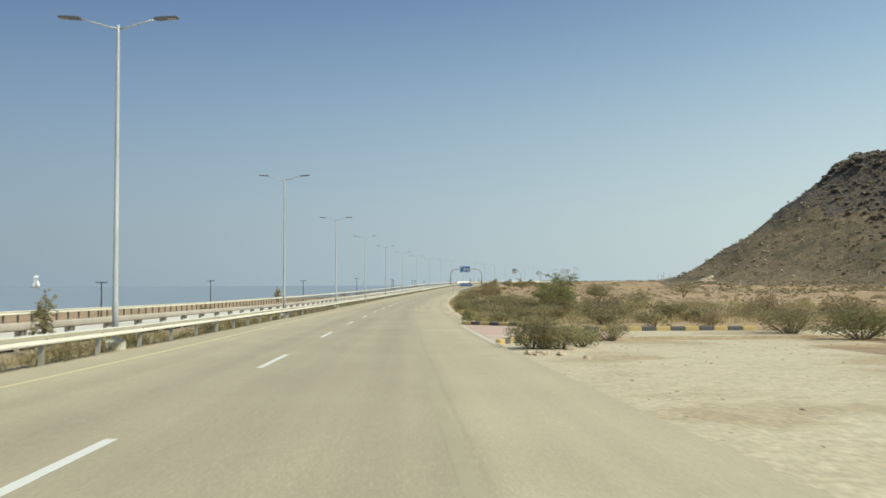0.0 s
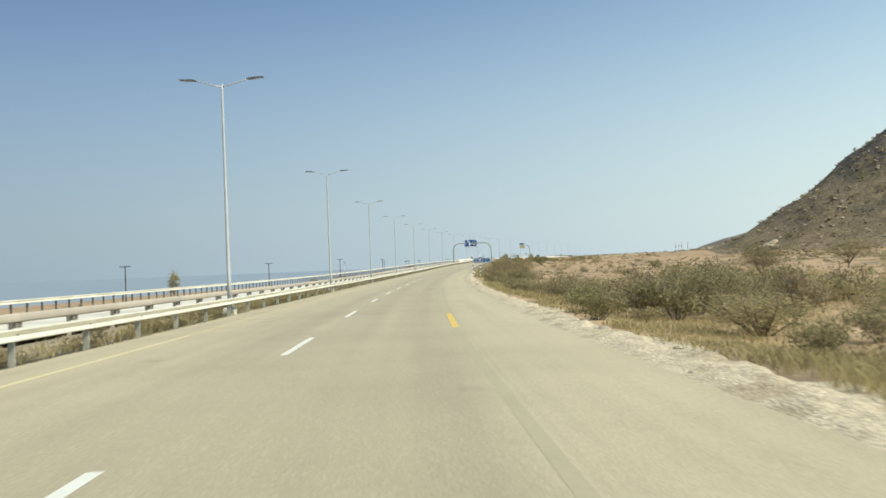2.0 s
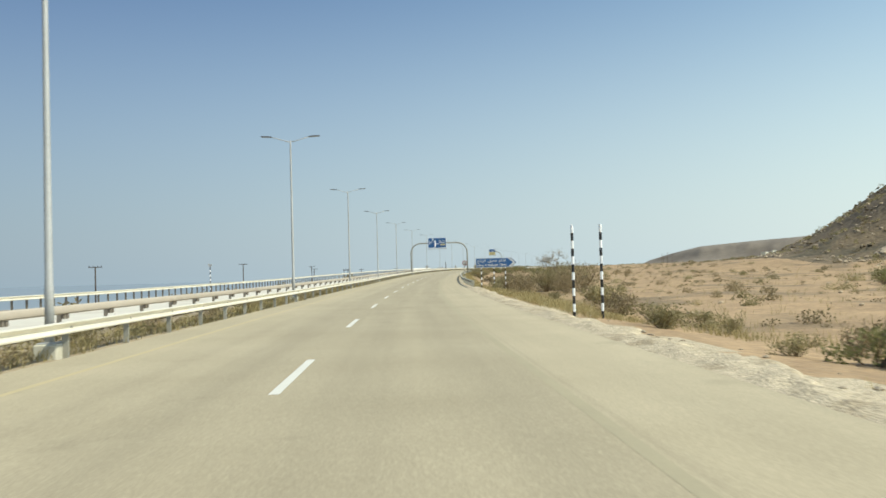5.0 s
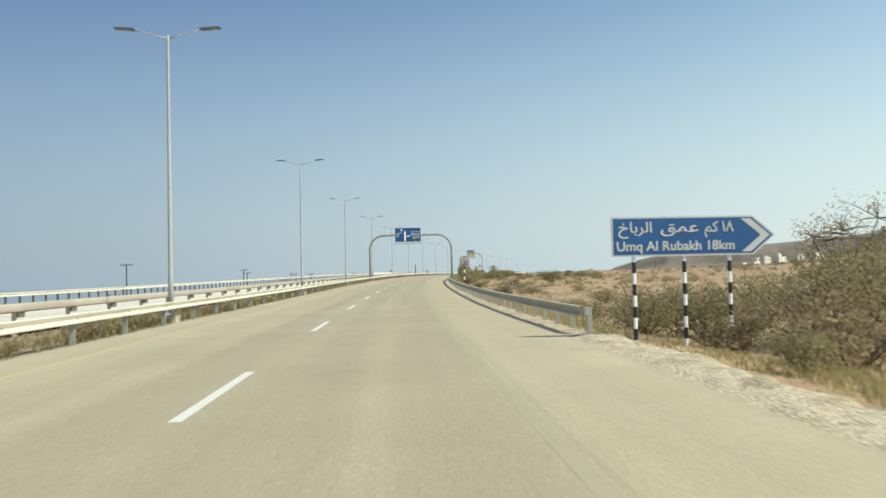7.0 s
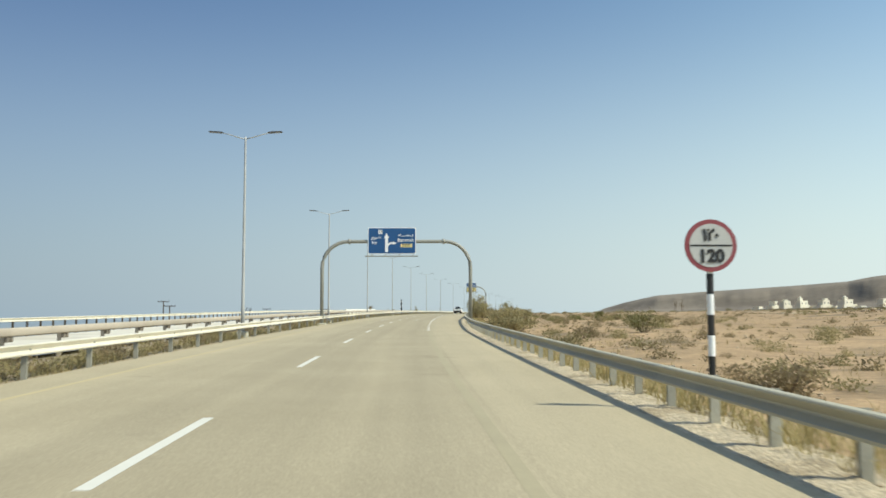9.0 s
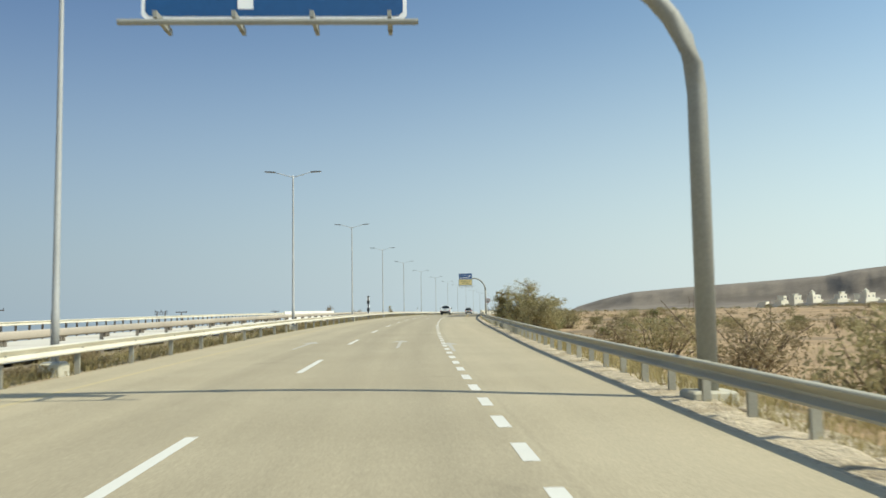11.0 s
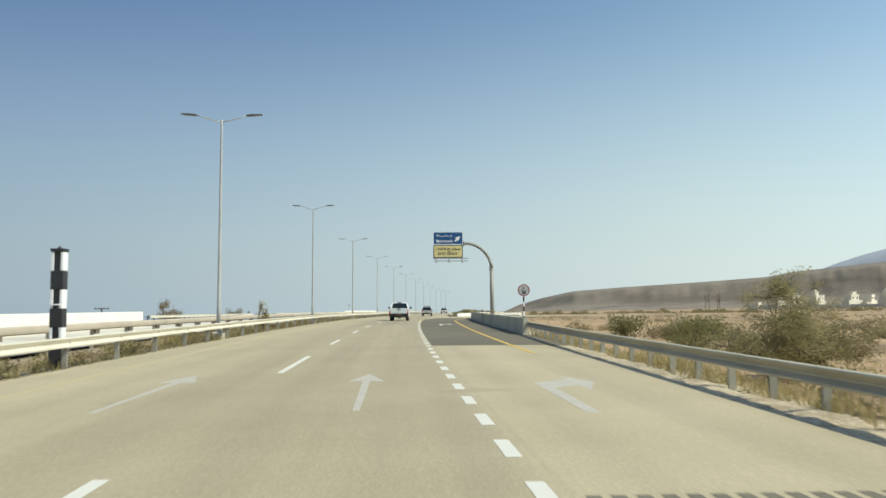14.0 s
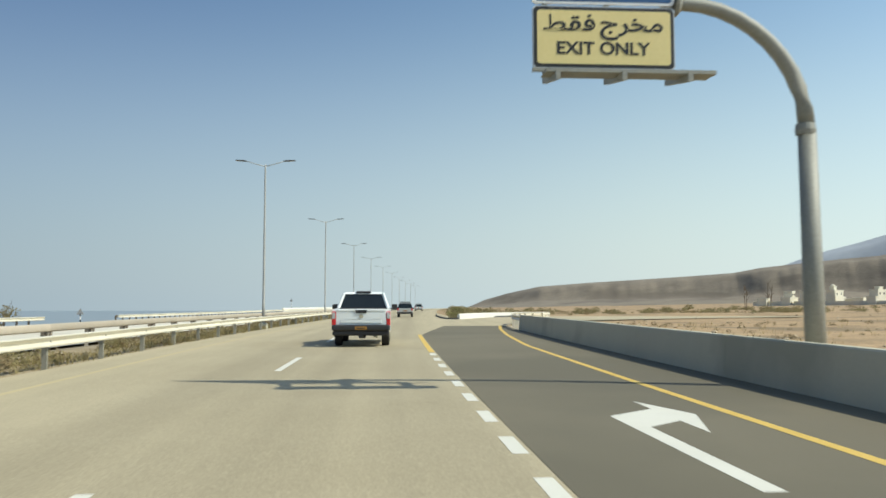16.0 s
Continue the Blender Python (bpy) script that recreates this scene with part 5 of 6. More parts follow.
    for x in (-1, 1):
        mirror = put("mirror", Shape().box(min(x * 1.02, x * 1.24), 2.36, 1.24, max(x * 1.02, x * 1.24), 2.5, 1.46, 0.03).mesh("mirror", "car_black"), g)
        put("mirror_arm", Shape().box(min(x * 0.94, x * 1.06), 2.4, 1.26, max(x * 0.94, x * 1.06), 2.46, 1.32).mesh("mirror_arm", "car_black"), mirror)
        for y in (0.0, 3.55):
            wheel(g, x * 0.82, y, 0.395, 0.27)
    put("chassis", Shape().box(-0.5, -1.0, 0.42, 0.5, 3.9, 0.6, 0.03).tube([(-0.75, 0, 0.4), (-0.15, 0, 0.4), (-0.1, 0, 0.38), (0.1, 0, 0.38), (0.15, 0, 0.4), (0.75, 0, 0.4)], [0.05, 0.05, 0.14, 0.14, 0.05, 0.05], 10).box(-0.06, -1.3, 0.32, 0.06, -0.6, 0.42).mesh("chassis", "car_black"), g)
    put("exhaust", Shape().tube([(0.45, 0.4, 0.36), (0.45, -1.15, 0.36), (0.55, -1.25, 0.34)], 0.035, 8).mesh("exhaust", "galvanised"), g)
    return g


pickup(stand(480.6, -1.0))


def suv(m, paint, label, name="estate_car"):
    g = thing(name, m, label, "car")
    put("body", Shape().box(-0.93, -0.9, 0.42, 0.93, 3.6, 1.08, 0.09).mesh("body", paint), g)
    ring = lambda z, w, a, b: [(-w, a, z), (w, a, z), (w, b, z), (-w, b, z)]
    put("cabin", Shape().add(ring(1.06, 0.9, -0.88, 2.4) + ring(1.66, 0.7, -0.62, 1.6), [(3, 2, 1, 0), (4, 5, 6, 7), (0, 1, 5, 4), (1, 2, 6, 5), (2, 3, 7, 6), (3, 0, 4, 7)]).mesh("cabin", "car_glass"), g, label="dark car glass")
    put("roof", Shape().box(-0.72, -0.66, 1.63, 0.72, 1.65, 1.72, 0.04).mesh("roof", paint), g)
    put("roof_rack", Shape().box(-0.62, -0.5, 1.76, 0.62, 1.3, 1.86, 0.03).mesh("roof_rack", "car_black"), g)
    put("rear_bumper", Shape().box(-0.94, -1.0, 0.38, 0.94, -0.84, 0.62, 0.04).mesh("rear_bumper", "car_black"), g)
    put("number_plate", Shape().box(-0.25, -0.93, 0.7, 0.25, -0.9, 0.82).mesh("number_plate", "plate_orange"), g)
    for x in (-1, 1):
        put("tail_lamp", Shape().box(min(x * 0.74, x * 0.94), -0.93, 0.8, max(x * 0.74, x * 0.94), -0.8, 1.05, 0.015).mesh("tail_lamp", "tail_red"), g)
        put("mirror", Shape().box(min(x * 0.92, x * 1.1), 1.9, 1.0, max(x * 0.92, x * 1.1), 2.0, 1.16, 0.02).mesh("mirror", "car_black"), g)
        for y in (0.0, 2.75):
            wheel(g, x * 0.8, y, 0.37, 0.24)


suv(stand(553, -0.15), "car_silver", "pale grey estate car with a dark roof rack")
suv(stand(660, -0.3), "car_white", "white estate car far along the road")
# ---- plants and stones ----


def leaf_cloud(shape, centre, size, count, leaf, r):
    """Small leaves scattered through an uneven ball, thick at its skin."""
    cx, cy, cz = centre
    for _ in range(count):
        d = Vector((r.gauss(0, 1), r.gauss(0, 1), r.gauss(0, 1))).normalized()
        k = r.random() ** 0.4
        p = Vector((cx + d.x * size[0] * k, cy + d.y * size[1] * k, cz + d.z * size[2] * k))
        if p.z < 0.02:
            p.z = 0.02 + r.random() * 0.12
        a = Vector((r.gauss(0, 1), r.gauss(0, 1), r.gauss(0, 1))).normalized()
        b = a.cross(Vector((r.gauss(0, 1), r.gauss(0, 1), r.gauss(0, 1)))).normalized()
        l = leaf * r.uniform(0.6, 1.4)
        k = len(shape.v)
        shape.v += [p - a * l, p + b * l * 0.45, p + a * l, p - b * l * 0.45]
        shape.f.append((k, k + 1, k + 2, k + 3))


def shrub_forms(seed, clumps, leaves, leaf, spread, high):
    """Stems and foliage of a shrub about two metres across and one high."""
    r = random.Random(seed)
    stems, crown = Shape(), Shape()
    for _ in range(clumps):
        a, d = r.uniform(0, 2 * math.pi), r.uniform(0.1, spread)
        c = (d * math.cos(a), d * math.sin(a), r.uniform(0.2, 0.72) * high)
        leaf_cloud(crown, c, (r.uniform(0.25, 0.5), r.uniform(0.25, 0.5), r.uniform(0.16, 0.34) * high), leaves // clumps, leaf, r)
        mid = (c[0] * 0.5, c[1] * 0.5, c[2] * 0.45)
        stems.tube([(c[0] * 0.1, c[1] * 0.1, -0.05), mid, c], [0.02, 0.013, 0.006], 5)
        e = (c[0] + r.uniform(-0.35, 0.35), c[1] + r.uniform(-0.35, 0.35), c[2] + r.uniform(0.1, 0.4) * high)
        stems.tube([mid, c, e], [0.014, 0.009, 0.004], 4)
    return stems, crown


SHRUBS = {}
for kind, leafmat, label in (("olive", "olive_leaf", "rounded olive-brown desert shrub"), ("brown", "brown_scrub", "dry brown thorny desert shrub"), ("green", "green_leaf", "dense green desert bush")):
    SHRUBS[kind] = []
    for k in range(4):
        dense = {"olive": 1400, "brown": 1200, "green": 1600}[kind]
        # the last pattern of each kind has finer leaves, for the largest shrubs
        dense, fine = (int(dense * 2.3), 0.027) if k == 3 else (dense, 0.046)
        stems, crown = shrub_forms(10 * k + len(kind), 11 + 6 * (k == 3), dense, fine, 0.75, 1.0)
        g = thing("shrub", Matrix.Translation((0, 0, 0)), label, "shrub", "desert shrubs")
        put("woody_base", stems.mesh("woody_base", "bark"), g)
        put("foliage", crown.mesh("foliage", leafmat), g)
        SHRUBS[kind].append([g, 0])


def shrub(s, u, width, high, kind, r=rng):
    """Plant a shrub; the first planting moves the pattern itself."""
    z = land(s, u) - 0.04
    m = stand(s, u, z, r.uniform(0, 6.28)) @ Matrix.Diagonal((width / 2, width / 2, high, 1))
    pick = SHRUBS[kind][3] if (width > 3.7 and s < 460) or (width > 3.0 and 60 < s < 130) or s < 12 else r.choice(SHRUBS[kind][:3])
    if pick[1] == 0:
        pick[0].matrix_world = m
    else:
        ob = copy_thing(pick[0], m)
        ob.matrix_basis = m
    pick[1] += 1


def plant(rows):
    """Single shrubs of one stretch: distance along, across, width, height, kind."""
    for s, u, w, h, k in rows:
        shrub(s, u, w, h, k)


# by the first lay-by and bend
plant([
    (3.1, 5.2, 2.3, 1.2, "olive"), (3.3, 4.8, 1.7, 1.0, "green"), (3.0, 5.7, 1.9, 0.9, "olive"), (4.3, 6.6, 2.0, 0.85, "green"), (7.7, 8.4, 2, 0.8, "olive"), (14, 21, 3, 1.5, "brown"), (19, 23, 3.6, 1.7, "brown"), (19.5, 13.5, 2.4, 1, "olive"),
    (21, 17, 2.6, 1.1, "brown"), (24, 12, 3, 1.2, "olive"), (-3, 17, 1.4, 0.8, "olive"), (10.8, 16.6, 3.4, 1.3, "olive"), (7.2, 17.6, 3.8, 1.4, "green"), (5.2, 19.5, 3.8, 1.3, "olive"), (7.0, 22.5, 4, 1.5, "olive"), (4.0, 24, 3.8, 1.2, "brown"), (34.5, 25.5, 4.6, 2.1, "brown"), (-2, 24, 3, 0.9, "olive"), (1, 28, 3.4, 0.9, "olive"),
    (24.6, 4.6, 1.4, 0.95, "green"), (25.5, 6.2, 2.2, 0.9, "olive"), (33.7, 9.2, 2.6, 1.3, "olive"), (38.8, 12, 3.2, 1.5, "olive"), (30, 14, 3, 1.4, "brown"),
    (66, 12.6, 4.2, 1.1, "brown"), (63, 10.2, 3.4, 0.9, "brown"), (79, 11, 4.2, 1.6, "brown"), (44, 9.5, 3.2, 1.3, "olive"), (50, 11, 3.5, 1.5, "brown"), (67, 10.6, 5, 1.9, "olive"),
])
# along the long verge
plant([
    (70, 12.6, 4.2, 1.7, "olive"), (74, 10.4, 4.6, 2.0, "brown"), (70.6, 11.6, 4.8, 2.2, "olive"), (62.3, 5.6, 1.8, 1, "olive"), (64.5, 7.4, 3, 1.6, "olive"), (66.5, 6.6, 2.4, 1.2, "green"),
    (86, 8.2, 4.0, 1.7, "brown"), (84.8, 9.2, 3.9, 1.5, "olive"), (95.8, 6.4, 2.2, 1.1, "olive"), (97, 7.8, 2.4, 1.2, "olive"), (101, 9.2, 2.6, 1.1, "brown"), (110, 7.8, 2.4, 1.2, "olive"),
    (116.6, 8.7, 3.2, 2.1, "olive"), (116.9, 8.4, 3.1, 1.7, "green"), (126, 6.6, 1.9, 0.8, "olive"), (130, 7.4, 2.2, 0.9, "brown"), (139, 6.8, 2.0, 0.8, "olive"), (143, 7.6, 2.4, 1.0, "green"), (153, 6.9, 2.2, 0.9, "olive"), (122, 14, 2.6, 1, "brown"), (135, 9.2, 2.6, 1.2, "olive"), (146, 12.4, 3.2, 1.4, "olive"), (149, 25, 2.2, 1, "olive"),
    (200, 39, 3.8, 1.7, "green"), (163, 8, 2.6, 1.2, "brown"), (172, 9.5, 3, 1.5, "olive"),
])
# round the thicket
plant([
    (182, 11, 3.2, 1.3, "brown"), (205.5, 9.4, 4.2, 2.3, "brown"), (208.5, 11.4, 4.6, 2.7, "olive"), (204, 12.6, 4.4, 2.4, "brown"), (211, 13.4, 5, 3, "olive"),
    (202.5, 8, 3, 1.6, "brown"), (213, 7.3, 3.8, 1.5, "olive"), (216.5, 8.4, 4, 1.8, "brown"), (209.5, 8.2, 3.9, 1.7, "olive"), (206.5, 7.6, 3.0, 1.3, "brown"), (207, 14.5, 5, 2.8, "brown"), (214, 9.6, 3.6, 1.9, "brown"), (217, 12.5, 4, 2.2, "olive"), (224, 8, 2.4, 1.1, "brown"), (236, 9.5, 2.2, 1, "olive"),
    (247, 14, 2.8, 1.2, "brown"), (265, 8.6, 3, 1.4, "brown"), (272, 12, 2.6, 1, "olive"), (286, 7.6, 2.6, 1.2, "olive"), (300, 6.6, 3, 1.5, "olive"),
    (306, 7, 3.6, 1.9, "olive"), (312, 7.2, 3.8, 2.2, "olive"), (318, 7.8, 4, 2.3, "olive"),
])
# past the thicket and the exit
plant([
    (325, 8, 4.2, 2.1, "brown"), (333, 8.4, 4, 2, "olive"), (341, 8.6, 3, 1.6, "brown"), (323, 20.5, 4, 2.3, "green"), (315, 14, 3, 1.3, "brown"),
    (386, 13.7, 4, 2.2, "olive"), (378, 10.6, 3.6, 1.7, "green"), (391, 9.2, 3.2, 1.4, "olive"), (390, 8.2, 4.0, 1.9, "green"), (394, 8.6, 4.2, 2.0, "olive"), (398, 8.3, 4.0, 1.9, "olive"), (402.5, 9.4, 4.2, 1.9, "brown"), (387, 9.8, 4.0, 2.0, "olive"), (399, 9.6, 3, 1.4, "brown"), (402, 11.4, 3.2, 1.6, "olive"),
    (404, 13.6, 4, 2.1, "olive"), (399.5, 13, 3.6, 1.9, "olive"), (396, 12.4, 3.4, 1.8, "brown"), (411, 14.3, 4.6, 2.3, "green"), (415, 16, 4.4, 2.2, "olive"),
    (407, 12.6, 3.4, 2, "olive"), (437, 15.7, 4.2, 2.2, "green"), (440, 17, 4, 2, "green"),
])
# far verge and seaward side
plant([
    (447, 14.9, 3.6, 1.9, "green"), (452, 19, 3, 1.2, "brown"), (540, 5.4, 2.0, 0.9, "olive"), (545, 5.6, 2.6, 1.2, "green"), (550, 6.2, 2.4, 1.0, "olive"), (556, 5.8, 2.2, 1, "olive"), (562, 6.6, 2.6, 1.3, "green"), (571, 6, 2.6, 1.1, "olive"),
    (583, 6.6, 3, 1.4, "green"), (596, 7.5, 3.4, 1.6, "olive"), (610, 8, 3.6, 1.5, "olive"), (632, 10, 4, 1.8, "green"), (118, -27, 3.4, 1.6, "brown"),
    (150, -26, 3.6, 1.4, "olive"), (118, -29, 4, 2, "brown"), (452, -25, 2.4, 2.2, "olive"), (500, -23, 2.6, 2, "olive"), (340, -26, 3, 2.4, "olive"),
])
# thick scrub beyond the verge
for _ in range(34):
    s = rng.choice((rng.uniform(27, 58), rng.uniform(60, 78)))
    shrub(s, rng.uniform(8.0, 19), rng.uniform(2.4, 4.4), rng.uniform(1.0, 1.9), rng.choice(("olive", "olive", "brown")))
for _ in range(34):
    s = rng.uniform(370, 450)
    shrub(s, right_edge(s) + 6 + rng.random() * 30, rng.uniform(1.4, 3.0), rng.uniform(0.7, 1.5), rng.choice(("olive", "olive", "green", "brown")))
for _ in range(45):
    s = rng.uniform(26, 200)
    shrub(s, right_edge(s) + rng.uniform(2.2, 6.0), rng.uniform(0.8, 1.7), rng.uniform(0.45, 0.9), rng.choice(("olive", "olive", "brown")))
for _ in range(95):
    s = rng.uniform(-20, 560)
    shrub(s, rng.uniform(-9.7, -8.6), rng.uniform(0.8, 1.9), rng.uniform(0.35, 0.65), rng.choice(("olive", "brown", "brown")))


def far_scrub(name, label, mat, count, where, seed, leaves=26, leaf=0.09):
    """Low far scrub, too small to tell apart, in one object."""
    r = random.Random(seed)
    shape = Shape()
    for _ in range(count):
        s, u, w = where(r)
        base = at(s, u, land(s, u))
        for _ in range(3):
            c = base + Vector((r.gauss(0, 0.22), r.gauss(0, 0.22), 0)) * w
            for _ in range(leaves):
                d = Vector((r.gauss(0, 1), r.gauss(0, 1), abs(r.gauss(0, 1)))).normalized() * r.random() ** 0.4
                p = c + Vector((d.x * w * 0.4, d.y * w * 0.4, d.z * w * 0.42))
                a = Vector((r.gauss(0, 1), r.gauss(0, 1), r.gauss(0, 1))).normalized() * w * leaf
                b = a.cross(Vector((r.gauss(0, 1), r.gauss(0, 1), r.gauss(0, 1)))).normalized() * w * leaf * 0.55
                k = len(shape.v)
                shape.v += [p - a, p + b, p + a, p - b]
                shape.f.append((k, k + 1, k + 2, k + 3))
    return tagged(new(name, shape.mesh(name, mat)), label, "scrub", "", "stuff")


def out_there(r):
    s = r.uniform(20, 720)
    u = right_edge(s) + 8 + r.random() ** 1.5 * 190
    return (s, u, r.uniform(0.5, 1.3) * (1 + u / 120)) if not 480 < s < 570 else (s, u + 80, 2.0)


def bushland(r):
    if r.random() < 0.45:
        s, u = r.uniform(22, 88), r.uniform(14, 52)
        return s, u, r.uniform(1.5, 3.2)
    s = r.uniform(90, 480)
    u = right_edge(s) + 6 + r.random() * 32
    return s, u, r.uniform(0.8, 2.0) * (1 + u / 90)


far_scrub("brown_bushes", "low dry brown bushes between the shrubs", "brown_scrub", 60, bushland, 31, 240, 0.028)
far_scrub("olive_bushes", "low olive bushes between the shrubs", "olive_leaf", 90, bushland, 32, 240, 0.028)
far_scrub("ramp_bushes", "belt of olive bushes beyond the exit ramp", "olive_leaf", 90, lambda r: (r.uniform(575, 720), 8 + r.random() ** 1.3 * 95, r.uniform(1.4, 3.4)), 33, 60, 0.06)
far_scrub("desert_scrub", "low olive-brown scrub scattered over the desert", "brown_scrub", 1000, out_there, 21, 40, 0.062)
far_scrub("green_scrub", "low greener scrub scattered over the desert", "olive_leaf", 620, out_there, 22, 40, 0.062)
far_scrub("dry_tufts", "small dry tufts dotted over the sand", "brown_scrub", 1500, lambda r: (r.uniform(85, 520), 9 + r.random() ** 1.4 * 75, r.uniform(0.25, 0.7)), 35, 14, 0.085)
far_scrub("coast_scrub", "low grey-olive scrub on the coastal slope", "olive_leaf", 620, lambda r: (r.uniform(-10, 640), -22.5 - r.random() ** 1.4 * 45, r.uniform(0.7, 2.0)), 34, 14, 0.12)
far_scrub("median_bushes", "low brown-olive bushes crowding the median", "brown_scrub", 330, lambda r: (r.uniform(-20, 600), r.uniform(-9.6, -8.35), r.uniform(0.5, 1.1)), 36, 52, 0.055)
far_scrub("median_scrub", "low olive bushes crowding the median", "olive_leaf", 300, lambda r: (r.uniform(-20, 600), r.uniform(-9.6, -8.35), r.uniform(0.5, 1.2)), 37, 52, 0.055)
far_scrub("hill_scrub", "small olive scrub dotted over the hill", "olive_leaf", 1900, lambda r: (r.uniform(220, 470), r.uniform(80, 185), r.uniform(0.6, 1.9)), 23, 14, 0.12)


def tree(s, u, high, crown, kind, seed, label, bare=0.0, low=0.2):
    """A small desert tree: several stems from the ground, limbs, twigs and a ragged feathery crown."""
    r = random.Random(seed)
    wood, limbs, leaves = Shape(), Shape(), Shape()
    g = thing("tree", stand(s, u, land(s, u) - 0.05, r.uniform(0, 6)), label, "tree", "desert trees")
    fork = Vector((r.uniform(-0.06, 0.06) * high, r.uniform(-0.06, 0.06) * high, high * 0.14))
    wood.tube([(0, 0, -0.2), fork * 0.5, fork], [0.028 * high, 0.02 * high, 0.016 * high], 8)
    ends = []
    for i in range(11):
        a = 2 * math.pi * i / 11 + r.uniform(-0.4, 0.4)
        up = r.uniform(low, 1.0)
        out = crown * r.uniform(0.35, 0.85) * (1.1 - 0.6 * up)
        end = Vector((fork.x + out * math.cos(a), fork.y + out * math.sin(a), high * up * 0.88))
        mid = fork.lerp(end, 0.5) + Vector((r.gauss(0, 0.05), r.gauss(0, 0.05), 0.05)) * high
        limbs.tube([fork, mid, end], [0.010 * high, 0.007 * high, 0.003 * high], 6)
        ends += [mid, end, end]
    for base in ends:
        for _ in range(6):
            tip = base + Vector((r.gauss(0, 0.22) * crown, r.gauss(0, 0.22) * crown, r.gauss(0.02, 0.07) * high))
            tip.z = max(tip.z, high * low * 0.5)
            limbs.tube([base, base.lerp(tip, 0.5) + Vector((0, 0, 0.03)), tip], [0.004 * high, 0.003 * high, 0.0012 * high], 4)
            k = crown * r.uniform(0.1, 0.25)
            leaf_cloud(leaves, tip, (k, k, k * r.uniform(0.5, 1.0)), int(r.uniform(24, 72) * (1 - bare)), 0.034, r)
    put("trunk", wood.mesh("trunk", "bark"), g)
    put("branching", limbs.mesh("branching", "bark"), g)
    put("crown", leaves.mesh("crown", kind), g)


def dead_tree(s, u, high, seed):
    """A bare trunk that forks into a few thin leafless limbs."""
    r = random.Random(seed)
    g = thing("dead_tree", stand(s, u, land(s, u) - 0.05, r.uniform(0, 6)), "tall thin leafless dead tree on the sand", "tree", "dead trees")
    lean = Vector((r.gauss(0, 0.05), r.gauss(0, 0.05), 0)) * high
    top = lean + Vector((0, 0, high))
    put("trunk", Shape().tube([(0, 0, -0.2), lean * 0.3 + Vector((0, 0, high * 0.4)), top], [0.11, 0.08, 0.025], 7).mesh("trunk", "bark"), g)
    for _ in range(8):
        k = r.uniform(0.35, 0.9)
        foot = lean * k + Vector((0, 0, high * k))
        a, reach = r.uniform(0, 6.28), r.uniform(0.5, 1.3)
        tip = foot + Vector((math.cos(a) * reach, math.sin(a) * reach, reach * r.uniform(0.8, 1.8)))
        put("branch", Shape().tube([foot, foot.lerp(tip, 0.5) + Vector((0, 0, 0.1)), tip], [0.05, 0.035, 0.012], 5).mesh("branch", "bark"), g)


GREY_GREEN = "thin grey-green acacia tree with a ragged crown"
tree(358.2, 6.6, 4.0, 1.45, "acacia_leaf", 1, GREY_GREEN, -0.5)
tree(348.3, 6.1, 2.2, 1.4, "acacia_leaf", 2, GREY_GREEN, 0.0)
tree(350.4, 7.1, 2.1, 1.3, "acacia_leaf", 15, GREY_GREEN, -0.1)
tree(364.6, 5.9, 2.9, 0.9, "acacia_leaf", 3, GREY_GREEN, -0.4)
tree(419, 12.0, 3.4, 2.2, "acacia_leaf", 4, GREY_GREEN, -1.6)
tree(420.5, 14.2, 3.1, 2.2, "olive_leaf", 19, "dense olive-green desert tree with a low crown", -1.6)
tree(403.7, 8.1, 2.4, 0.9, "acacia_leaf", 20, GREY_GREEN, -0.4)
tree(46, 12.5, 4.2, 2.0, "fresh_leaf", 6, "leafy green desert tree with a low crown", -0.5, 0.45)
tree(48.5, 14.0, 3.9, 1.8, "fresh_leaf", 16, "leafy green desert tree with a low crown", -0.4, 0.4)
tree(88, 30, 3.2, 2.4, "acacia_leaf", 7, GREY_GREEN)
tree(107.5, 27.8, 3.3, 4.0, "olive_leaf", 8, "flat-crowned acacia tree on the sand", -0.5, 0.72)
tree(137, 48.5, 3.4, 4.6, "olive_leaf", 9, "flat-crowned acacia tree on the sand", -0.5, 0.75)
tree(210, 12.0, 3.9, 2.0, "brown_scrub", 10, "half-bare thorn tree among brown scrub", 0.35)
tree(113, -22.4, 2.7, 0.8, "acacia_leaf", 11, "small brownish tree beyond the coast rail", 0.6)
for s, u, high, seed in ((643, 80, 6.2, 1), (655, 84, 7.2, 2), (664, 82, 5.6, 3), (682, 88, 6.8, 4)):
    dead_tree(s, u, high, seed)
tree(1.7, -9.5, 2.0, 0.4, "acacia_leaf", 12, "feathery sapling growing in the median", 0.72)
rag = Shape()
for i in range(5):
    for k in range(4):
        x, z = (i / 4 - 0.5) * 0.26 * (1 - 0.24 * k), k / 3 * 0.34
        rag.v.append(Vector((x + 0.05 * k / 3, 0.05 * math.sin(3.1 * i + 1.7 * k), z + 0.03 * math.cos(2.3 * i))))
rag.f = [(i * 4 + k, i * 4 + 4 + k, i * 4 + 5 + k, i * 4 + 1 + k) for i in range(4) for k in range(3)]
bag = new("plastic_bag", rag.mesh("plastic_bag", "sign_white", True))
bag.matrix_world = stand(1.55, -9.74, 1.9)
bag.modifiers.new("thickness", "SOLIDIFY").thickness = 0.006
tagged(bag, "torn white plastic bag snagged on a sapling", "plastic bag")
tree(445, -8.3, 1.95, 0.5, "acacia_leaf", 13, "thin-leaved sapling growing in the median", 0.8)
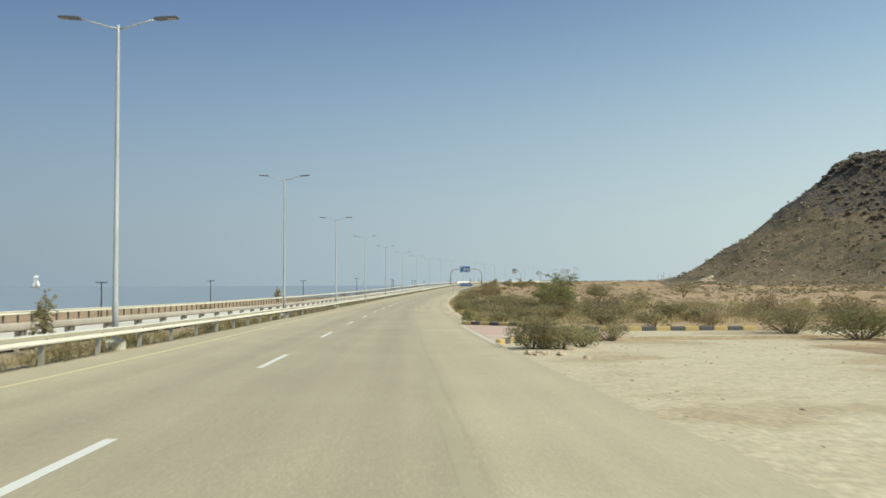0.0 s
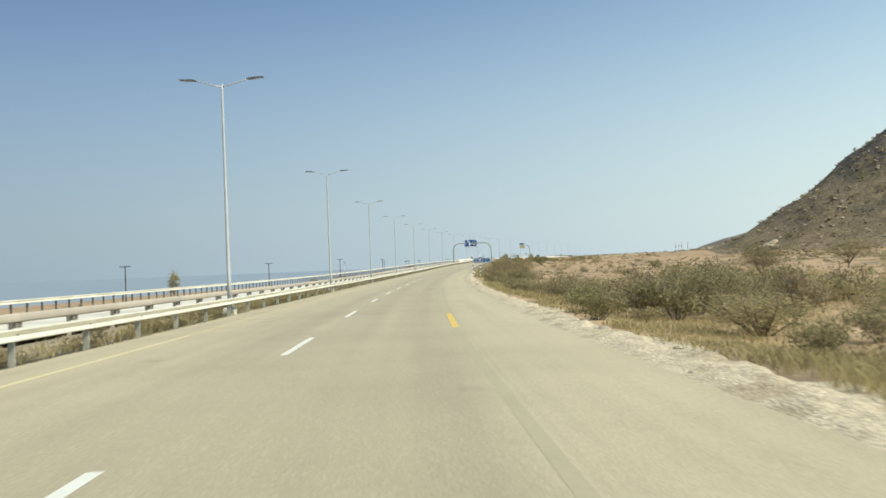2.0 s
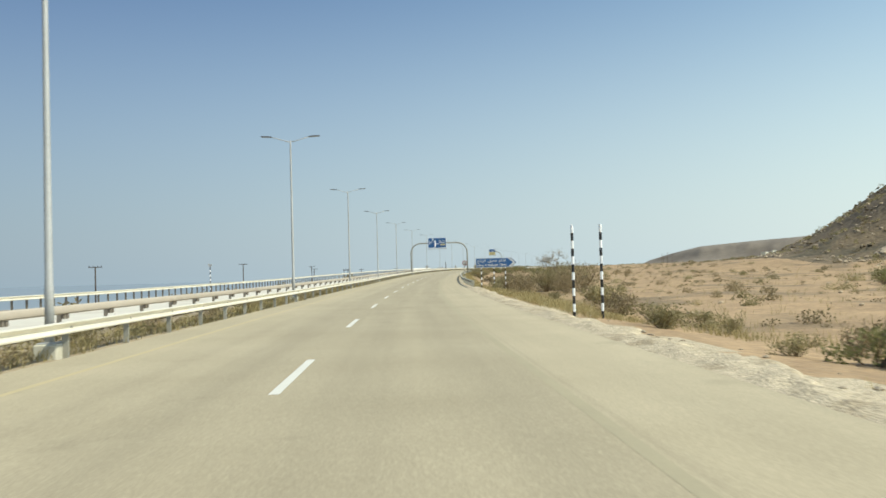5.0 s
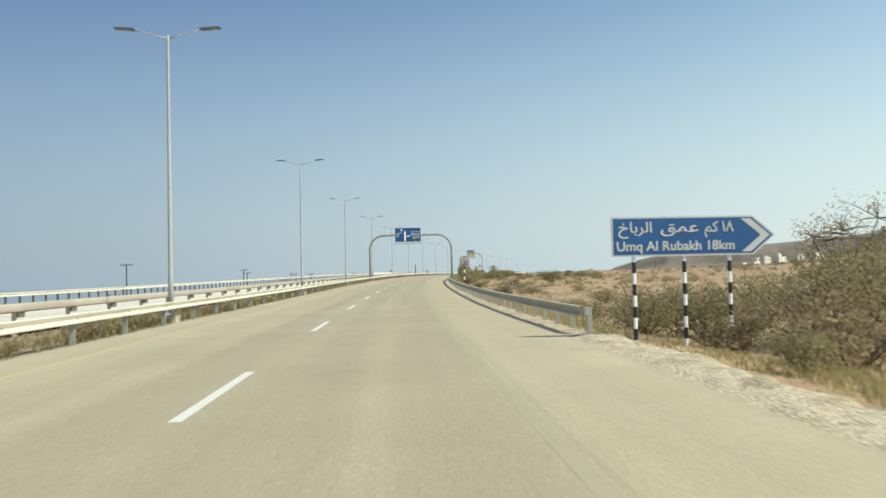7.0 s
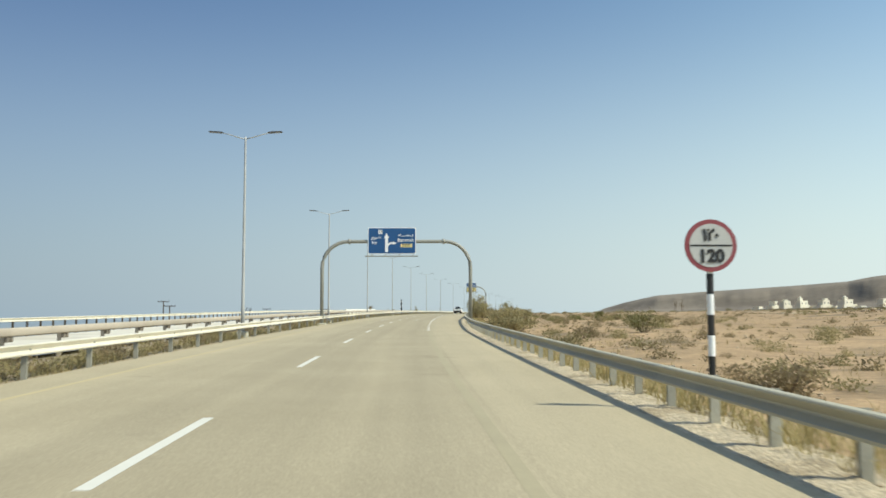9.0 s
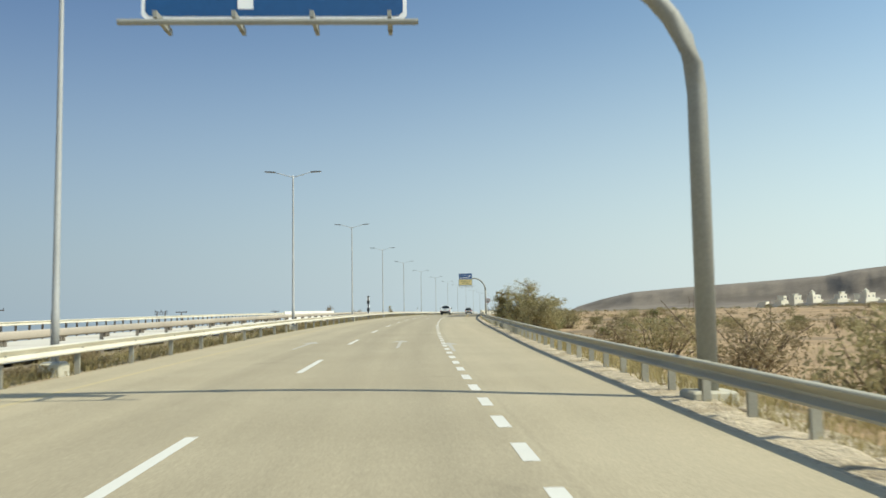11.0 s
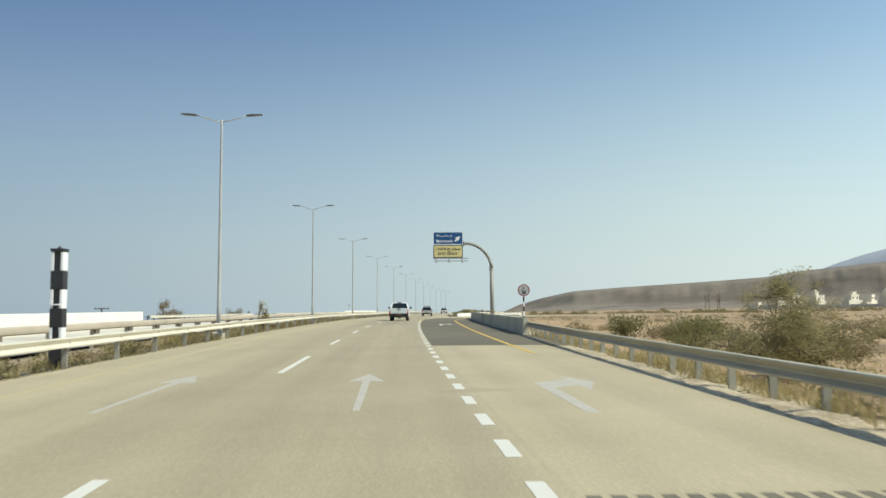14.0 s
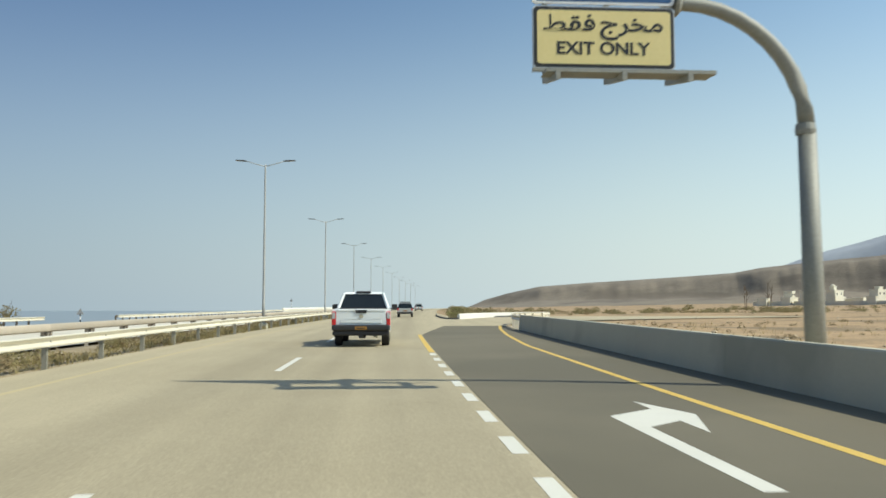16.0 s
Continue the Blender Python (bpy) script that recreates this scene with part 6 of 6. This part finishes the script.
tree(481, -25, 3.5, 1.2, "brown_scrub", 17, "brown half-bare tree beyond the coast rail", 0.2)
tree(487, -26.3, 3.6, 1.3, "brown_scrub", 18, "brown half-bare tree beyond the coast rail", 0.2)


def stone_points(r, size):
    """A rough stone: an octahedron with cut and pushed corners."""
    sx, sy, sz = size * r.uniform(0.7, 1.3), size * r.uniform(0.7, 1.3), size * r.uniform(0.4, 0.8)
    p = []
    for z, n, k in ((-0.6, 4, 0.8), (0.25, 5, 1.0), (0.85, 3, 0.45)):
        a0 = r.uniform(0, 6)
        p.append([(sx * k * r.uniform(0.8, 1.15) * math.cos(a0 + 2 * math.pi * i / n), sy * k * r.uniform(0.8, 1.15) * math.sin(a0 + 2 * math.pi * i / n), sz * (z + r.uniform(-0.1, 0.1))) for i in range(n)])
    pts = p[0] + p[1] + p[2]
    hull = bmesh.new()
    for q in pts:
        hull.verts.new(q)
    bmesh.ops.convex_hull(hull, input=hull.verts)
    hull.verts.index_update()
    v, f = [tuple(q.co) for q in hull.verts], [tuple(q.index for q in face.verts) for face in hull.faces]
    hull.free()
    return v, f


STONES = [stone_points(random.Random(k), 1.0) for k in range(14)]


def strew(name, label, category, mat, count, where, sizes, seed):
    """Many loose stones in one object."""
    r = random.Random(seed)
    v, f = [], []
    for _ in range(count):
        s, u = where(r)
        size = sizes[0] + (sizes[1] - sizes[0]) * r.random() ** 3
        m = Matrix.Translation(at(s, u, land(s, u) + size * 0.15)) @ Matrix.Rotation(r.uniform(0, 6.28), 4, "Z") @ Matrix.Diagonal((size, size, size, 1))
        pv, pf = r.choice(STONES)
        k = len(v)
        v += [m @ Vector(p) for p in pv]
        f += [tuple(i + k for i in q) for q in pf]
    ob = new(name, mesh(name, v, f, mat))
    return tagged(ob, label, category, "", "stuff")


def verge(r):
    s = r.uniform(22, 434)
    return s, right_edge(s) + 0.12 + abs(r.gauss(0, 0.7))


strew("gravel", "loose white crushed stone along the road's edge", "gravel", "stone", 7000, verge, (0.012, 0.095), 3)
strew("desert_stones", "scattered pale stones on the desert sand", "stones", "sand_stone", 2600, lambda r: (r.uniform(26, 620), 11 + r.random() ** 1.6 * 120), (0.04, 0.22), 4)
strew("sand_pebbles", "small pebbles on the pale sand", "stones", "pale_sand", 420, lambda r: (r.uniform(-22, 9), 4 + r.random() * 14), (0.01, 0.05), 6)
strew("hill_boulders", "dark boulders strewn over the stony hill", "boulders", "hill", 5500, lambda r: (r.uniform(215, 470), r.uniform(84, 220)), (0.15, 0.6), 5)
strew("hill_stones", "pale weathered stones strewn over the hill's foot", "stones", "sand_stone", 2600, lambda r: (r.uniform(215, 470), 76 + r.random() ** 1.5 * 80), (0.12, 0.6), 9)
strew("cliff_blocks", "dark broken rock of the hill's crest", "rocks", "cliff", 900, lambda r: (352 + r.uniform(-75, 75), 236 - r.uniform(70, 96)), (0.4, 1.5), 8)


def rock(seed, mat="stone"):
    """A rough weathered stone: a ball pushed in and out by noise and flattened below."""
    bm = bmesh.new()
    bmesh.ops.create_icosphere(bm, subdivisions=3, radius=1.0)
    sx, sy, sz = (random.Random(seed).uniform(a, b) for a, b in ((0.8, 1.25), (0.7, 1.1), (0.5, 0.75)))
    for v in bm.verts:
        q = v.co * 1.1 + Vector((seed * 7.3, 0, 0))
        k = 1 + 0.42 * noise.noise(q) + 0.2 * noise.noise(q * 2.6) + 0.11 * noise.noise(q * 6)
        v.co = Vector((v.co.x * sx * k, v.co.y * sy * k, max(-0.35, v.co.z * sz * k)))
    me = bpy.data.meshes.new("boulder")
    bm.to_mesh(me)
    bm.free()
    me.materials.append(M[mat])
    return me


boulder_meshes = [mesh("boulder", *STONES[k], "stone") for k in range(8)]
lump_meshes = [rock(k, "sand_stone") for k in range(3)]
outcrop_meshes = [rock(k, "sand_stone") for k in range(8, 11)]
for s, u, size in ((0.6, 4.35, 0.13), (0.3, 4.6, 0.15), (0.2, 5.2, 0.12), (-1.2, 5.6, 0.09), (2.6, 5.9, 0.15), (0.9, 4.9, 0.1), (57, 4.6, 0.24), (116, 4.7, 0.16), (118.5, 5.0, 0.2), (120.5, 5.3, 0.18), (123, 5.2, 0.14), (106, 4.9, 0.16), (126, 4.9, 0.22), (127.1, 5.3, 0.17), (128, 5.2, 0.26), (128.6, 5.6, 0.2), (129.5, 5.2, 0.15), (130.5, 5.0, 0.2), (131.2, 5.5, 0.24), (132.1, 5.2, 0.14), (133, 5.3, 0.3), (134.2, 5.5, 0.2), (136, 5.1, 0.2)):
    ob = new("boulder", boulder_meshes[int(abs(s) * 3) % 8] if s > 10 else lump_meshes[int(u * 7) % 3])
    ob.matrix_world = stand(s, u, land(s, u) + size * 0.25, s) @ Matrix.Diagonal((size, size, size, 1))
    tagged(ob, "pale rough boulder lying beside the road", "boulder", "roadside boulders")

for s, u, size in ((300, 88, 1.6), (302.5, 90, 1.2), (298, 90.5, 1.1), (304.5, 92, 1.4), (307, 94, 1.0)):
    ob = new("boulder", outcrop_meshes[int(s * 2 + u) % 3])
    ob.matrix_world = stand(s, u, land(s, u) + size * 0.2, u) @ Matrix.Diagonal((size * 1.2, size, size, 1))
    tagged(ob, "large pale outcrop stone at the hill's foot", "boulder", "outcrop stones")

block = new("concrete_block", Shape().box(-0.14, -0.16, -0.05, 0.14, 0.16, 0.22, 0.02).mesh("concrete_block", "stone"))
block.matrix_world = stand(113.2, 4.6, land(113.2, 4.6), 0.3)
tagged(block, "pale concrete block lying on the gravel verge", "concrete block")


def grass(name, label, mat, count, where, high, seed):
    """Tufts of thin dry blades in one object."""
    r = random.Random(seed)
    v, f = [], []
    for _ in range(count):
        s, u, scale = where(r)
        base = at(s, u, land(s, u) - 0.02)
        for _ in range(6):
            a, lean = r.uniform(0, 6.28), r.uniform(0.2, 1.3)
            h = high * scale * r.uniform(0.5, 1.2)
            foot = base + Vector((r.gauss(0, 0.12), r.gauss(0, 0.12), 0))
            side = Vector((-math.sin(a), math.cos(a), 0)) * 0.008
            mid = foot + Vector((math.cos(a) * lean * h * 0.3, math.sin(a) * lean * h * 0.3, h * 0.6))
            tip = foot + Vector((math.cos(a) * lean * h, math.sin(a) * lean * h, h))
            k = len(v)
            v += [foot - side, foot + side, mid + side, mid - side, tip]
            f += [(k, k + 1, k + 2, k + 3), (k + 3, k + 2, k + 4)]
    ob = new(name, mesh(name, v, f, mat))
    return tagged(ob, label, "grass", "", "stuff")


def patchy(s, u, r):
    return 0.45 + 1.1 * max(0.0, 0.5 + fade(s * 6, u * 6)) * r.uniform(0.6, 1.2)


def in_median(r):
    s, u = r.uniform(-24, 600), max(-9.85, -8.0 - abs(r.gauss(0, 0.75)))
    return s, u, patchy(s, u, r)


def by_verge(r):
    while True:
        s = 24 + r.random() ** 1.4 * 182
        u = right_edge(s) + 1.5 + abs(r.gauss(0, 2.0))
        if fade(s * 5, u * 9) + 0.25 * r.random() > 0.0 or s < 60:
            return s, u, patchy(s, u, r)


def by_rail(r):
    s = r.uniform(206, 434)
    u = right_edge(s) + 0.75 + abs(r.gauss(0, 0.9))
    return s, u, patchy(s, u, r)


grass("median_grass", "dry olive and straw grass in the median", "verge_grass", 9000, in_median, 0.3, 11)
grass("verge_grass", "olive and straw grass on the verge", "verge_grass", 7500, by_verge, 0.27, 12)


def scrubland(r):
    s, u = 25 + r.random() ** 1.4 * 105, 7 + r.random() * 45
    return s, u, patchy(s, u, r) * 1.2


grass("scrub_grass", "olive and straw grass between the desert shrubs", "verge_grass", 6500, scrubland, 0.34, 15)
grass("rail_grass", "dry grass behind the guard rail", "verge_grass", 5200, by_rail, 0.27, 13)
grass("desert_grass", "thin dry grass on the desert", "dry_grass", 4500, lambda r: (r.uniform(20, 520), 10 + r.random() ** 1.5 * 60, r.uniform(0.6, 1.3)), 0.34, 14)
